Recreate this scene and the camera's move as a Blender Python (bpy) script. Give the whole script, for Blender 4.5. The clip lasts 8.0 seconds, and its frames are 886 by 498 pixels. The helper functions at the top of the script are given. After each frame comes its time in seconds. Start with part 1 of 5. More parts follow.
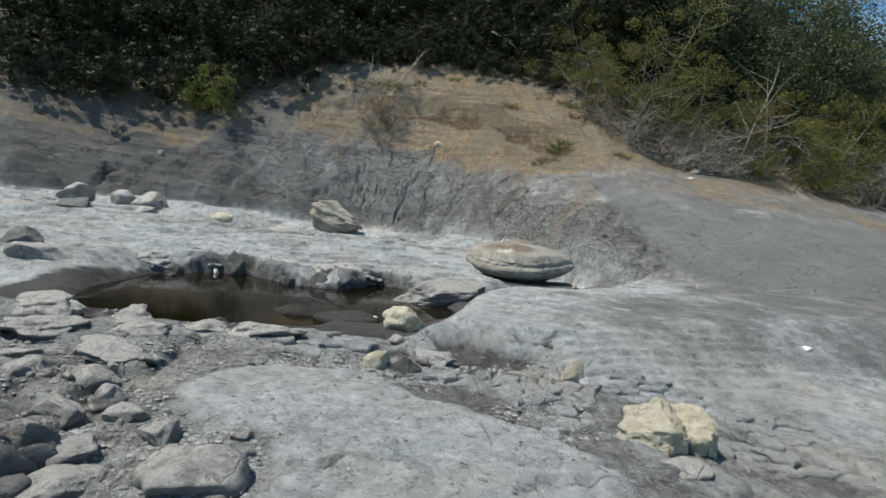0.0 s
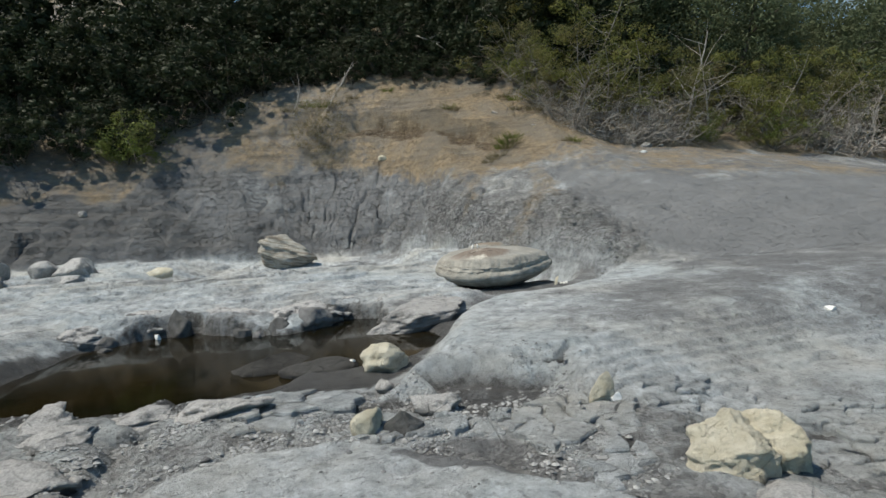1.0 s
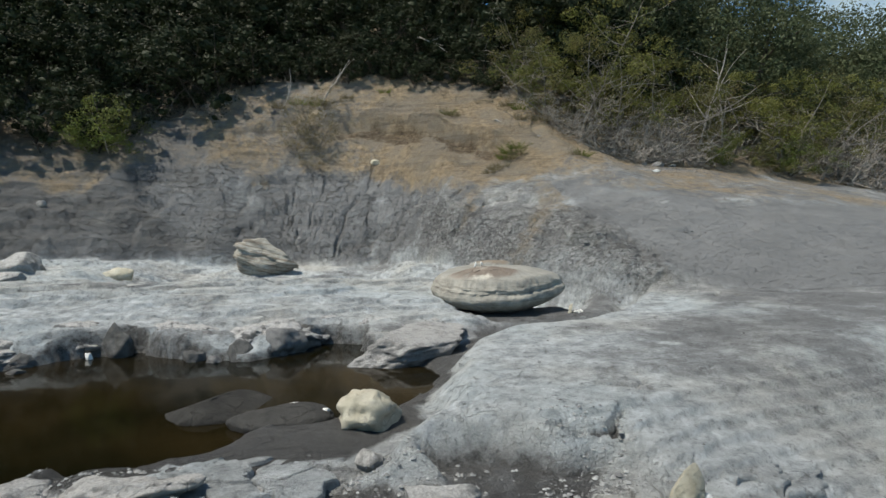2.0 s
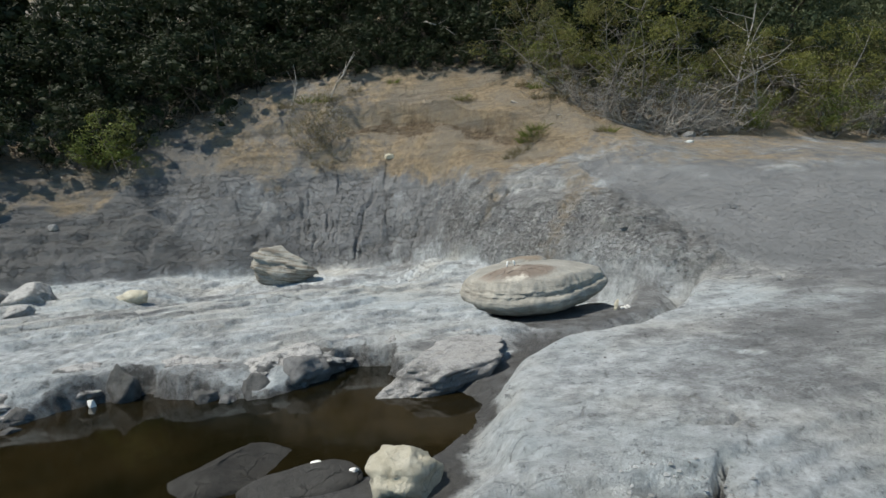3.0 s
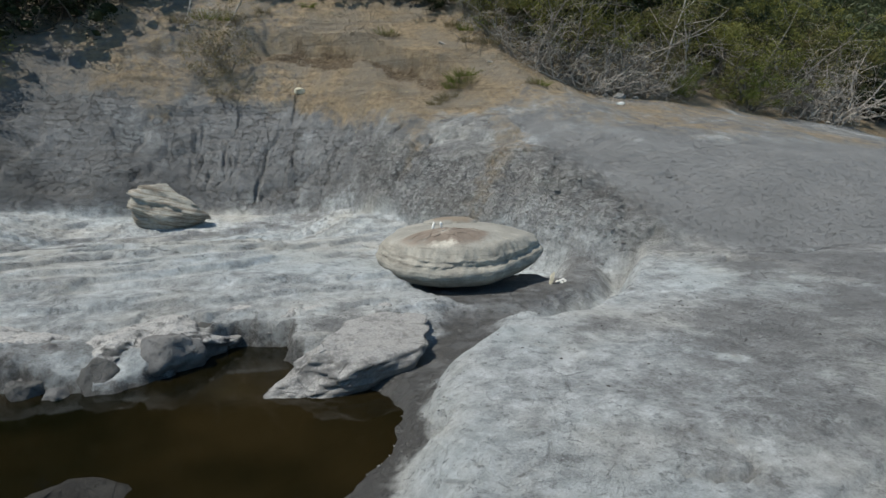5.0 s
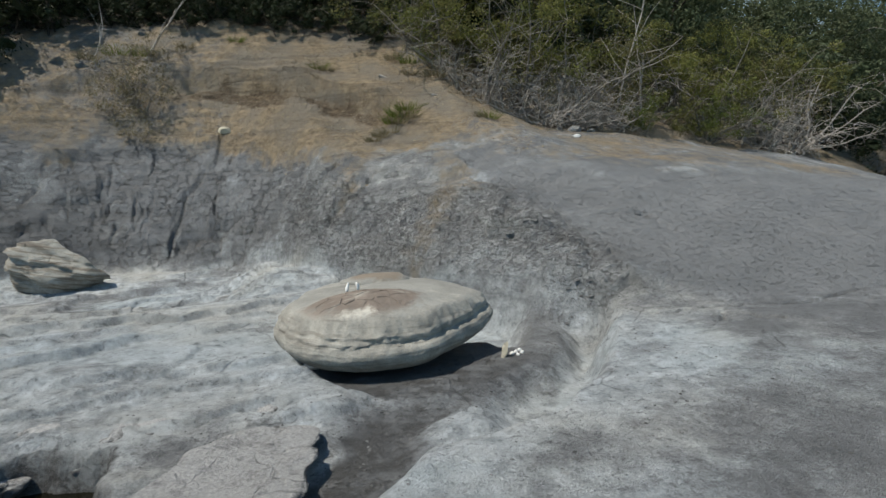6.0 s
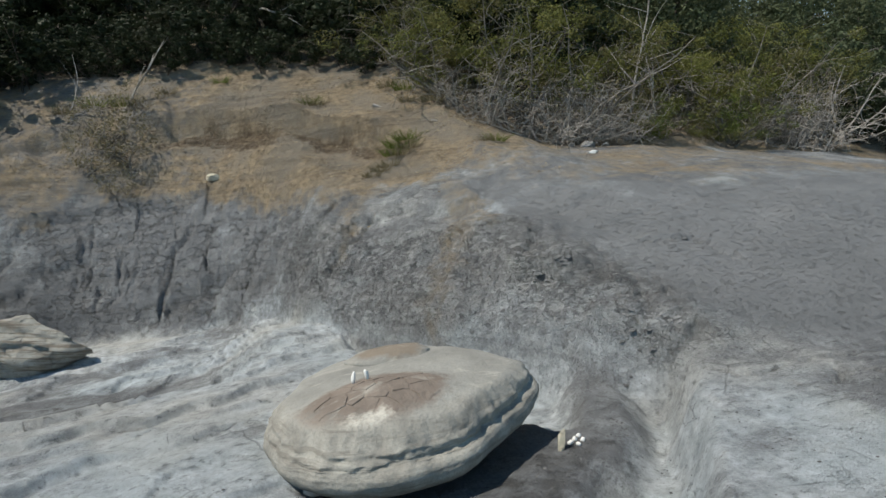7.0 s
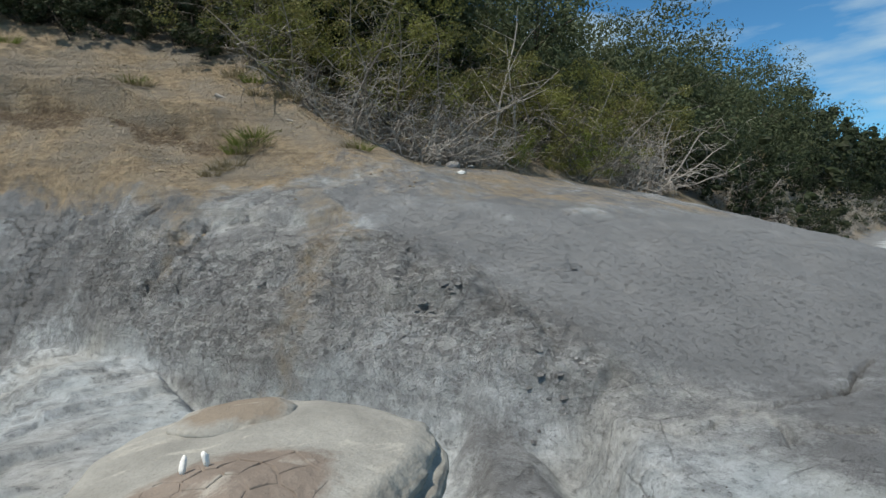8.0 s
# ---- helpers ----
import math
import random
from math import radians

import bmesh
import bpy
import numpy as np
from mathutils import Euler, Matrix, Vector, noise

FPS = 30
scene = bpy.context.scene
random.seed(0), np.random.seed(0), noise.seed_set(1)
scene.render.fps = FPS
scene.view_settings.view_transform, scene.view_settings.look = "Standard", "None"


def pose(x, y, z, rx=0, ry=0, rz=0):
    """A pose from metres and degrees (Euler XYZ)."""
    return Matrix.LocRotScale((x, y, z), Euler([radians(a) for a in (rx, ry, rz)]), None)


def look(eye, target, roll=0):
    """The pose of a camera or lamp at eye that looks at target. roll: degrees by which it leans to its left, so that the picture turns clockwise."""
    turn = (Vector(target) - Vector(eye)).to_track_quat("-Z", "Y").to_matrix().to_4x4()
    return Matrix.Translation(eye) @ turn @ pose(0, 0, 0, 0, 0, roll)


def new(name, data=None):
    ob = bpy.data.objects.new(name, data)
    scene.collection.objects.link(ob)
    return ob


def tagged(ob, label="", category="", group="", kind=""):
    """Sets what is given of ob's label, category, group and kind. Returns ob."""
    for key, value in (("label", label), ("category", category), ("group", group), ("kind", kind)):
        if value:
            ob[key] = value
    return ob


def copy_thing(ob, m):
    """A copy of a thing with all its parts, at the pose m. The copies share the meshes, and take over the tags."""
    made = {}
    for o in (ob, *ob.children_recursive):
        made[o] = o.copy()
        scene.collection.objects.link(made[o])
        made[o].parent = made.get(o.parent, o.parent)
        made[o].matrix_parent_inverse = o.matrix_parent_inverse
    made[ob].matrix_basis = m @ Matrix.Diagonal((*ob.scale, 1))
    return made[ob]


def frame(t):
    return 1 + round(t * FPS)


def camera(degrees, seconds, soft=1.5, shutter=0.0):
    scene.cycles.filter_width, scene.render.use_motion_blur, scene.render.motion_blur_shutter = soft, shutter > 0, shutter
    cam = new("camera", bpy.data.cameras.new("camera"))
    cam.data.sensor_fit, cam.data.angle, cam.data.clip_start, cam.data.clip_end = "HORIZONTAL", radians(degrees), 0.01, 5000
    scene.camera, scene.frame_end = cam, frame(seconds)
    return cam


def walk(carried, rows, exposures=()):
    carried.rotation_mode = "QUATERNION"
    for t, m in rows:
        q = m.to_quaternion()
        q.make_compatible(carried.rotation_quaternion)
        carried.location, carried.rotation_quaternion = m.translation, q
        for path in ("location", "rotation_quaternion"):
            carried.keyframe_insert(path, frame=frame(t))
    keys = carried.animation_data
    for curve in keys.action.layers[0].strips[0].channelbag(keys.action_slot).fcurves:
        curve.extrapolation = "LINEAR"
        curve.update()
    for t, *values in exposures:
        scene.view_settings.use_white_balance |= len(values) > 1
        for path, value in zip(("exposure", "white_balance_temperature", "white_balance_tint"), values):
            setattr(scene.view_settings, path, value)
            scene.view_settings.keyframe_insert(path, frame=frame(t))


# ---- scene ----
cam = camera(76.2, 8.0)
PATH = [
    (0, (-0.488, 1.25, 1.403), (-0.36, 3.239, 1.232), 6.6),
    (0.5, (-0.541, 1.654, 1.401), (-0.35, 3.638, 1.235), 1.0),
    (1, (-0.585, 2.093, 1.378), (-0.305, 4.069, 1.253), -2.8),
    (1.5, (-0.639, 2.629, 1.336), (-0.333, 4.6, 1.186), -0.6),
    (1.7, (-0.602, 2.938, 1.334), (-0.276, 4.91, 1.26), 0.5),
    (2.8, (-0.562, 3.942, 1.491), (-0.258, 5.916, 1.374), -2.2),
    (3, (-0.538, 4.044, 1.519), (-0.286, 6.024, 1.393), -4.1),
    (3.5, (-0.551, 4.349, 1.518), (-0.304, 6.32, 1.282), -2.5),
    (4, (-0.607, 4.463, 1.57), (-0.186, 6.4, 1.302), -2.1),
    (4.2, (-0.625, 4.57, 1.551), (-0.147, 6.487, 1.238), -0.7),
    (5.3, (-0.183, 5.453, 1.523), (0.409, 7.338, 1.208), -1.0),
    (5.5, (0.067, 5.715, 1.508), (0.712, 7.606, 1.415), -3.3),
    (6, (0.326, 6.41, 1.52), (1.009, 8.282, 1.349), -1.5),
    (6.5, (0.379, 6.992, 1.703), (0.911, 8.91, 1.508), -3.3),
    (7, (0.586, 7.44, 1.75), (1.255, 9.323, 1.659), -6.2),
    (7.5, (0.842, 7.969, 1.751), (1.696, 9.777, 1.806), -4.8),
    (8, (0.712, 8.585, 1.726), (1.891, 10.2, 1.666), -2.5),
]
walk(cam, [(t, look(eye, target, roll)) for t, eye, target, roll in PATH], exposures=[(0, 0.02, 7080, 10), (1.5, 0.03, 7080, 10), (3.2, 0.09, 6980, 10), (4, 0.03, 6950, 10), (5.5, -0.08, 6900, 10), (6.5, -0.08, 6900, 10), (8, 0.06, 6850, 10)])

# ---- light and sky ----
SUN_AZ, SUN_EL = radians(-101), radians(61)       # azimuth from +y towards +x, elevation
to_sun = Vector((math.sin(SUN_AZ) * math.cos(SUN_EL), math.cos(SUN_AZ) * math.cos(SUN_EL), math.sin(SUN_EL)))
sun = new("sun", bpy.data.lights.new("sun", "SUN"))
sun.data.energy, sun.data.angle, sun.data.color = 4.9, radians(0.55), (1.0, 0.97, 0.91)
sun.matrix_world = look(to_sun * 60, (0, 0, 0))
world = bpy.data.worlds.new("sky")
scene.world = world
world.use_nodes = True
wn, wl = world.node_tree.nodes, world.node_tree.links
wn.clear()
sky = wn.new("ShaderNodeTexSky")
sky.sky_type, sky.sun_disc, sky.sun_elevation, sky.sun_rotation = "NISHITA", False, SUN_EL, SUN_AZ
sky.altitude, sky.air_density, sky.dust_density, sky.ozone_density = 800, 1.0, 0.1, 3.0
wco = wn.new("ShaderNodeTexCoord")
wmap = wn.new("ShaderNodeMapping")
wmap.inputs["Scale"].default_value = (1.6, 1.6, 7.0)
wmap.inputs["Rotation"].default_value = (0.1, 0.05, 0.3)
wno = wn.new("ShaderNodeTexNoise")
wno.inputs["Scale"].default_value, wno.inputs["Detail"].default_value = 2.2, 7.0
wno.inputs["Roughness"].default_value = 0.52
wra = wn.new("ShaderNodeValToRGB")
wra.color_ramp.elements[0].position, wra.color_ramp.elements[1].position = 0.47, 0.74
wmix = wn.new("ShaderNodeMixRGB")
wmix.inputs["Color2"].default_value = (5.4, 6.9, 7.6, 1)
wbg, wout = wn.new("ShaderNodeBackground"), wn.new("ShaderNodeOutputWorld")
wbg.inputs["Strength"].default_value = 0.10
wl.new(wco.outputs["Generated"], wmap.inputs["Vector"])
wl.new(wmap.outputs[0], wno.inputs["Vector"])
wl.new(wno.outputs["Fac"], wra.inputs["Fac"])
wl.new(wra.outputs["Color"], wmix.inputs["Fac"])
wtint = wn.new("ShaderNodeMixRGB")
wtint.blend_type = "MULTIPLY"
wtint.inputs["Fac"].default_value, wtint.inputs["Color2"].default_value = 1.0, (0.47, 0.98, 1.2, 1)
wl.new(sky.outputs[0], wtint.inputs["Color1"])
wl.new(wtint.outputs[0], wmix.inputs["Color1"])
wl.new(wmix.outputs[0], wbg.inputs["Color"])
wl.new(wbg.outputs[0], wout.inputs["Surface"])


# ---- numeric helpers ----
def hash2(ix, iy, seed):
    h = (ix.astype(np.int64) * 374761393 + iy.astype(np.int64) * 668265263 + seed * 2147483647) & 0xFFFFFFFF
    h = ((h ^ (h >> 13)) * 1274126177) & 0xFFFFFFFF
    return ((h ^ (h >> 16)) & 0xFFFF) / 65535.0


def vnoise(x, y, seed=0):
    """Smooth value noise, -1 to 1."""
    x, y = np.asarray(x, float), np.asarray(y, float)
    ix, iy = np.floor(x), np.floor(y)
    fx, fy = x - ix, y - iy
    u, v = fx * fx * fx * (fx * (fx * 6 - 15) + 10), fy * fy * fy * (fy * (fy * 6 - 15) + 10)
    a, b = hash2(ix, iy, seed), hash2(ix + 1, iy, seed)
    c, d = hash2(ix, iy + 1, seed), hash2(ix + 1, iy + 1, seed)
    return 2 * (a + (b - a) * u + (c - a) * v + (a - b - c + d) * u * v) - 1


def fbm(x, y, octaves=4, seed=0, gain=0.5):
    s, a, n = 0.0, 1.0, 0.0
    for k in range(octaves):
        c, q = math.cos(0.6 * k), math.sin(0.6 * k)
        f = 2.03 ** k
        s = s + a * vnoise((c * x - q * y) * f, (q * x + c * y) * f, seed + 17 * k)
        n += a
        a *= gain
    return s / n


def worley(x, y, seed=0, jitter=0.9):
    """Nearest and second nearest distance to scattered points, a number of the nearest cell, and how far one stands up its slope."""
    x, y = np.asarray(x, float), np.asarray(y, float)
    ix, iy = np.floor(x), np.floor(y)
    f1, f2, cell, lean = np.full(x.shape, 9.0), np.full(x.shape, 9.0), np.zeros(x.shape), np.zeros(x.shape)
    for i in (-1, 0, 1):
        for j in (-1, 0, 1):
            px = ix + i + 0.5 + jitter * (hash2(ix + i, iy + j, seed) - 0.5)
            py = iy + j + 0.5 + jitter * (hash2(ix + i, iy + j, seed + 5) - 0.5)
            d = np.hypot(px - x, py - y)
            near = d < f1
            f2 = np.where(near, f1, np.minimum(f2, d))
            cell = np.where(near, hash2(ix + i, iy + j, seed + 9), cell)
            a = 6.283 * hash2(ix + i, iy + j, seed + 13)
            lean = np.where(near, (x - px) * np.cos(a) + (y - py) * np.sin(a), lean)
            f1 = np.where(near, d, f1)
    return f1, f2, cell, lean


def inside(x, y, pts):
    """Distance to the edge of a polygon, positive inside."""
    x, y = np.asarray(x, float), np.asarray(y, float)
    d, odd = np.full(x.shape, 1e9), np.zeros(x.shape, bool)
    for (ax, ay), (bx, by) in zip(pts, pts[1:] + pts[:1]):
        ex, ey = bx - ax, by - ay
        t = np.clip(((x - ax) * ex + (y - ay) * ey) / (ex * ex + ey * ey), 0, 1)
        d = np.minimum(d, np.hypot(x - ax - t * ex, y - ay - t * ey))
        if ay != by:
            odd ^= ((ay > y) != (by > y)) & (x < (bx - ax) * (y - ay) / (by - ay) + ax)
    return np.where(odd, d, -d)


def along(x, y, pts):
    """Distance to a line through points."""
    x, y = np.asarray(x, float), np.asarray(y, float)
    d = np.full(x.shape, 1e9)
    for (ax, ay), (bx, by) in zip(pts, pts[1:]):
        ex, ey = bx - ax, by - ay
        t = np.clip(((x - ax) * ex + (y - ay) * ey) / (ex * ex + ey * ey), 0, 1)
        d = np.minimum(d, np.hypot(x - ax - t * ex, y - ay - t * ey))
    return d


def ramp(v, a, b):
    t = np.clip((v - a) / (b - a), 0, 1)
    return t * t * (3 - 2 * t)


def lerp(a, b, t):
    return a + (b - a) * t


# ---- the lie of the land ----
WATER = -0.02
POOL = [(-3.55, 6.45), (-3.78, 7.6), (-3.78, 8.5), (-3.66, 9.1), (-3.3, 9.5), (-2.8, 9.75), (-2.3, 9.45), (-1.95, 9.2),
        (-1.5, 9.15), (-1.2, 9.4), (-0.95, 9.9), (-0.45, 9.9), (-0.42, 9.4), (-0.62, 8.85), (-0.1, 8.8), (0.05, 8.5),
        (-0.1, 7.95), (-0.4, 7.65), (-0.7, 7.5), (-1.0, 7.6), (-1.3, 7.6), (-1.55, 7.0), (-1.75, 6.55), (-2.3, 6.5), (-3.0, 6.52)]
SLAB = [(-0.5, 6.1), (-0.3, 6.5), (-0.02, 6.85), (0.12, 7.5), (0.3, 8.2), (0.72, 8.72), (1.15, 9.1), (1.85, 9.2),
        (2.4, 9.55), (2.85, 10.1), (3.3, 10.6), (6.0, 14.0), (30.0, 14.0), (30.0, 3.0), (3.2, 3.4), (2.0, 5.2), (0.8, 6.0)]
TONGUE = [(-0.6, 8.85), (-0.42, 9.2), (-0.1, 9.52), (0.3, 9.75), (0.72, 9.8), (0.95, 9.55), (0.7, 9.3), (0.32, 9.02), (-0.15, 8.9)]
CHANNEL = [(3.32, 11.65), (3.2, 11.35), (2.9, 10.95), (2.5, 10.6), (1.95, 10.3), (1.25, 9.8), (0.95, 9.35), (0.5, 8.9), (0.1, 8.4), (-0.1, 8.1)]
NEAR_SLAB = [(-1.05, 3.7), (-1.15, 4.2), (-1.62, 4.45), (-1.9, 4.85), (-1.75, 5.15), (-1.3, 5.38), (-0.6, 5.42), (0.1, 4.95), (0.5, 4.65), (0.8, 4.2), (0.9, 2.8), (1.0, 0.5), (-1.6, 0.5), (-1.1, 2.6)]
TOE_X = [-60, -14, -9.5, -7, -5, -2, 0, 1, 1.9, 2.7, 3.4, 3.9, 5, 8, 14, 18, 24, 45, 90]
TOE_Y = [13, 15, 17, 18, 18.6, 19, 18.6, 17.2, 14.8, 12.9, 11.5, 10.7, 10.2, 9.7, 9.6, 12, 16, 21, 29]
TOE_Z = [0.5, 0.42, 0.38, 0.36, 0.36, 0.36, 0.38, 0.42, 0.45, 0.45, 0.44, 0.43, 0.45, 0.45, 0.4, 0.1, 0, 0, 0]
TOP_X = [-60, -14, -9.9, -7.6, -6.7, -5, -3.6, -2.4, 0.2, 3.1, 4.4, 4.9, 5.5, 6.9, 8.8, 11.5, 15, 20, 30, 45, 90]
TOP_Y = [17, 18.5, 20, 20.9, 21.8, 22.9, 23.5, 23.6, 23.2, 22.5, 21.3, 20.0, 19.0, 18.3, 18, 18, 18.2, 18.6, 20.6, 24.2, 33]
TOP_Z = [4, 3.2, 3.15, 3.3, 4.35, 5.3, 5.9, 6.2, 6.45, 6.2, 5.7, 4.95, 4.0, 3.25, 3.1, 2.85, 2.6, 2.7, 2.9, 3.0, 3.2]
BEND_X = [-10, -3, 0, 2, 3, 4, 5, 7, 11, 15, 18, 24]
BEND = [0.9, 0.95, 1.0, 1.2, 1.4, 1.4, 1.2, 0.98, 0.9, 1.1, 2.5, 5.0]
# salt blooms: line, width, strength
SALTS = (([(3.6, 9.75), (3.29, 9.4), (2.8, 9.2), (2.22, 9.02), (1.82, 8.98), (1.2, 8.88), (0.75, 8.6)], 0.40, 0.6), ([(3.5, 9.8), (3.1, 9.4)], 0.6, 0.4), ([(2.06, 7.8), (2.16, 7.72)], 0.12, 0.9))
# open cracks: width, depth, line
CRACKS = ((0.035, 0.05, [(3.52, 11.86), (3.74, 11.58), (3.87, 11.29)]), (0.028, 0.05, [(3.78, 11.42), (3.78, 11.15), (3.67, 10.78), (3.82, 10.54)]), (0.04, 0.05, [(3.82, 10.54), (3.93, 10.42), (4.34, 10.36), (4.64, 10.32), (4.3, 10.12), (4.08, 9.96)]),
          (0.04, 0.10, [(4.64, 10.32), (5.3, 10.12), (6.2, 10.25), (7.4, 10.1)]), (0.04, 0.05, [(3.2, 10.75), (3.36, 10.5), (3.34, 10.3)]), (0.04, 0.12, [(4.34, 10.0), (4.5, 9.7)]),
          (0.035, 0.04, [(4.73, 13.37), (5.78, 13.51), (7.24, 13.79), (8.51, 13.87)]), (0.05, 0.05, [(4.9, 12.7), (5.2, 12.62), (5.5, 12.6), (5.46, 12.0)]),
          (0.04, 0.10, [(0.55, 6.35), (0.9, 6.22), (1.05, 6.5)]), (0.04, 0.10, [(1.2, 5.15), (1.55, 5.45), (1.75, 5.7)]), (0.035, 0.08, [(1.05, 6.85), (1.25, 6.8), (1.4, 6.87)]),
          (0.045, 0.10, [(1.9, 5.05), (2.02, 5.1)]), (0.05, 0.10, [(2.5, 5.0), (2.62, 4.92), (2.85, 4.8)]), (0.04, 0.10, [(1.58, 5.58), (1.72, 5.62)]), (0.03, 0.06, [(1.6, 4.3), (1.9, 4.1), (2.3, 4.25)]),
          (0.03, 0.06, [(-0.9, 3.9), (-0.6, 4.05), (-0.25, 4.0)]), (0.03, 0.05, [(0.1, 3.6), (0.35, 3.95), (0.5, 4.0)]))


# clefts in the grey face: width, depth, line
CLEFTS = [(0.07, 0.16, [(-0.27, 20.06), (-0.69, 19.81), (-0.78, 19.47), (-0.93, 19.1)]), (0.05, 0.12, [(0.19, 19.75), (-0.03, 19.57), (-0.05, 19.35)]),
          (0.13, 0.26, [(1.28, 18.6), (0.87, 18.83), (0.32, 18.98), (-0.12, 19.09), (-0.73, 19.13)]), (0.08, 0.2, [(0.73, 18.49), (0.47, 18.42), (0.27, 18.5)]),
          (0.05, 0.14, [(-1.64, 20.0), (-1.72, 19.7)]), (0.05, 0.14, [(-2.1, 20.0), (-2.2, 19.75)]), (0.09, 0.14, [(-1.3, 19.1), (-0.6, 18.95), (0.0, 18.86)]), (0.07, 0.16, [(2.6, 16.4), (2.3, 16.2), (1.9, 16.15)]),
          (0.07, 0.16, [(2.2, 17.4), (1.8, 17.2), (1.5, 17.25)])]
crack_rng = np.random.default_rng(14)
for k in range(34):
    cx, cs, up = crack_rng.uniform(-11.5, -0.6), crack_rng.uniform(0.06, 0.34), crack_rng.uniform(0.04, 0.12)
    c0, c1 = np.interp(cx, TOE_X, TOE_Y), np.interp(cx, TOP_X, TOP_Y)
    CLEFTS.append((crack_rng.uniform(0.03, 0.05), crack_rng.uniform(0.04, 0.10),
                   [(cx + 1.9 * up * q + crack_rng.normal(0, 0.05), c0 + (cs + up * q) * (c1 - c0)) for q in (0.0, 0.4, 0.75, 1.0)]))


def bank(x, y):
    """How far up the bank a place lies: 0 at its foot, 1 at its brow, and on from there."""
    wob = 0.35 * fbm(x * 0.5, y * 0.3, 3, 40) * ramp(x, 4.5, 2.0)
    yt, yc = np.interp(x, TOE_X, TOE_Y) + wob, np.interp(x, TOP_X, TOP_Y) + wob
    return (y - yt) / np.maximum(yc - yt, 0.5), y - yc


def land(x, y):
    """The height of the ground, and what it is made of: pale crust, ochre earth, wet mud with painted crack shade,
    rubble, face of the bank, plain slope, darker left of the bank.
    """
    x, y = np.asarray(x, float), np.asarray(y, float)
    wx, wy = x + 0.10 * fbm(x * 2.1, y * 2.1, 3, 3), y + 0.10 * fbm(x * 2.1, y * 2.1, 3, 4)
    fine = fbm(x * 6, y * 6, 4, 1)
    big = fbm(x * 0.7, y * 0.7, 3, 2)
    # broken shelf near the camera
    z = 0.045 - 0.09 * ramp(x, 0.9, 2.0) + 0.02 * big + 0.012 * fine + 0 * x
    pale = 1.0 + 0.35 * big - 0.45 * ramp(fbm(x * 2.7, y * 2.7, 3, 45), 0.25, 0.5)
    zone = ramp(y, 3.0, 3.6) * ramp(y, 6.9, 6.3) * ramp(x, 3.4, 2.4) * ramp(x, -6.4, -3.6)
    f1, f2, cell, lean = worley(wx * 3.4, wy * 3.9, 11)
    z = z + zone * (ramp(f2 - f1, 0.02, 0.12) * 0.022 * cell + 0.03 * cell * lean - 0.02)
    pale = pale - 0.3 * zone * ramp(f2 - f1, 0.2, 0.03)
    h1, h2, hc, hl = worley(wx * 1.9 + 0.35 * fbm(x * 2, y * 2, 3, 73), wy * 2.3, 74)
    lump = zone * ramp(x, -1.6, -2.1)
    z = z + lump * (0.08 * (0.35 + 0.65 * hc) * ramp(h2 - h1, 0.0, 0.3) + 0.06 * hl * hc - 0.03 + 0.04 * fbm(x * 3.5, y * 3.5, 4, 75))
    pale = pale + lump * (0.5 * ramp(h2 - h1, 0.1, 0.35) - 0.25)
    # rim of the pool towards the camera
    rim = ramp(np.abs(y - 6.05), 0.75, 0.25) * ramp(x, -1.2, -1.7) * ramp(x, -6.5, -4.5)
    z = z + rim * (0.035 + 0.04 * fbm(x * 2, y * 2, 3, 21))
    pale = pale + 0.25 * rim
    # pale slab under the camera
    ns = inside(wx, wy, NEAR_SLAB)
    k = ramp(ns, -0.02, 0.10)
    z = lerp(z, 0.075 + 0.02 * big + 0.018 * fine + 0.03 * fbm(x * 2.6, y * 2.6, 3, 56) - 0.04 * ramp(fbm(x * 2.3, y * 2.3, 3, 31), 0.3, 0.5), k)
    pale = lerp(pale, 1.12 + 0.2 * big - 0.55 * ramp(fbm(x * 2.3, y * 2.3, 3, 31), 0.28, 0.5), k)
    # shelf behind the pool, in sheets
    hollow = ramp(y, 13.0, 14.7) * ramp(x, -5.6, -4.2) * ramp(x, 1.0, -0.2)
    led = 0.34 - 0.10 * ramp(y, 11.8, 9.6) + 0.03 * (np.clip(y, 9.5, 14.5) - 11) + 0.15 * fbm(x * 0.30 + 3, y * 0.8 - x * 0.25, 3, 5)
    led = lerp(led, 0.02 + 0.25 * ramp(y, 16.8, 18.6) + 0.05 * fbm(x * 0.8, y * 0.8, 3, 41), hollow)
    st = led / 0.062 + 0.55 * fbm(x * 0.7, y * 2.0 - x * 0.5, 4, 6)
    led = lerp(led, 0.062 * (np.floor(st) + ramp(st - np.floor(st), 0.90, 1.0)), 0.85) + 0.006 * fine
    q = (y - 0.45 * x) * 0.95 + 1.1 * fbm(x * 0.45, y * 0.45, 4, 92)
    q = q - np.floor(q)
    led = led + 0.085 * (ramp(q, 0.0, 0.07) - q) * ramp(fbm(x * 0.6, y * 0.9, 3, 93), -0.45, 0.0) * ramp(y, 10.2, 11.2)
    e1, e2, ec, el = worley(wx * 1.3 + 0.5 * fbm(x, y, 2, 42), wy * 2.2, 43)
    led = led + 0.03 * (ec - 0.5) * ramp(e2 - e1, 0.0, 0.05) + 0.03 * el * ec - 0.025 * ramp(e2 - e1, 0.04, 0.0) * (ec > 0.6)
    g1, g2, gc, gl = worley(wx * 3.1, wy * 3.6, 47)
    led = led + ramp(y, 11.2, 9.8) * (0.025 * (gc - 0.5) * ramp(g2 - g1, 0.0, 0.1) + 0.04 * gl)
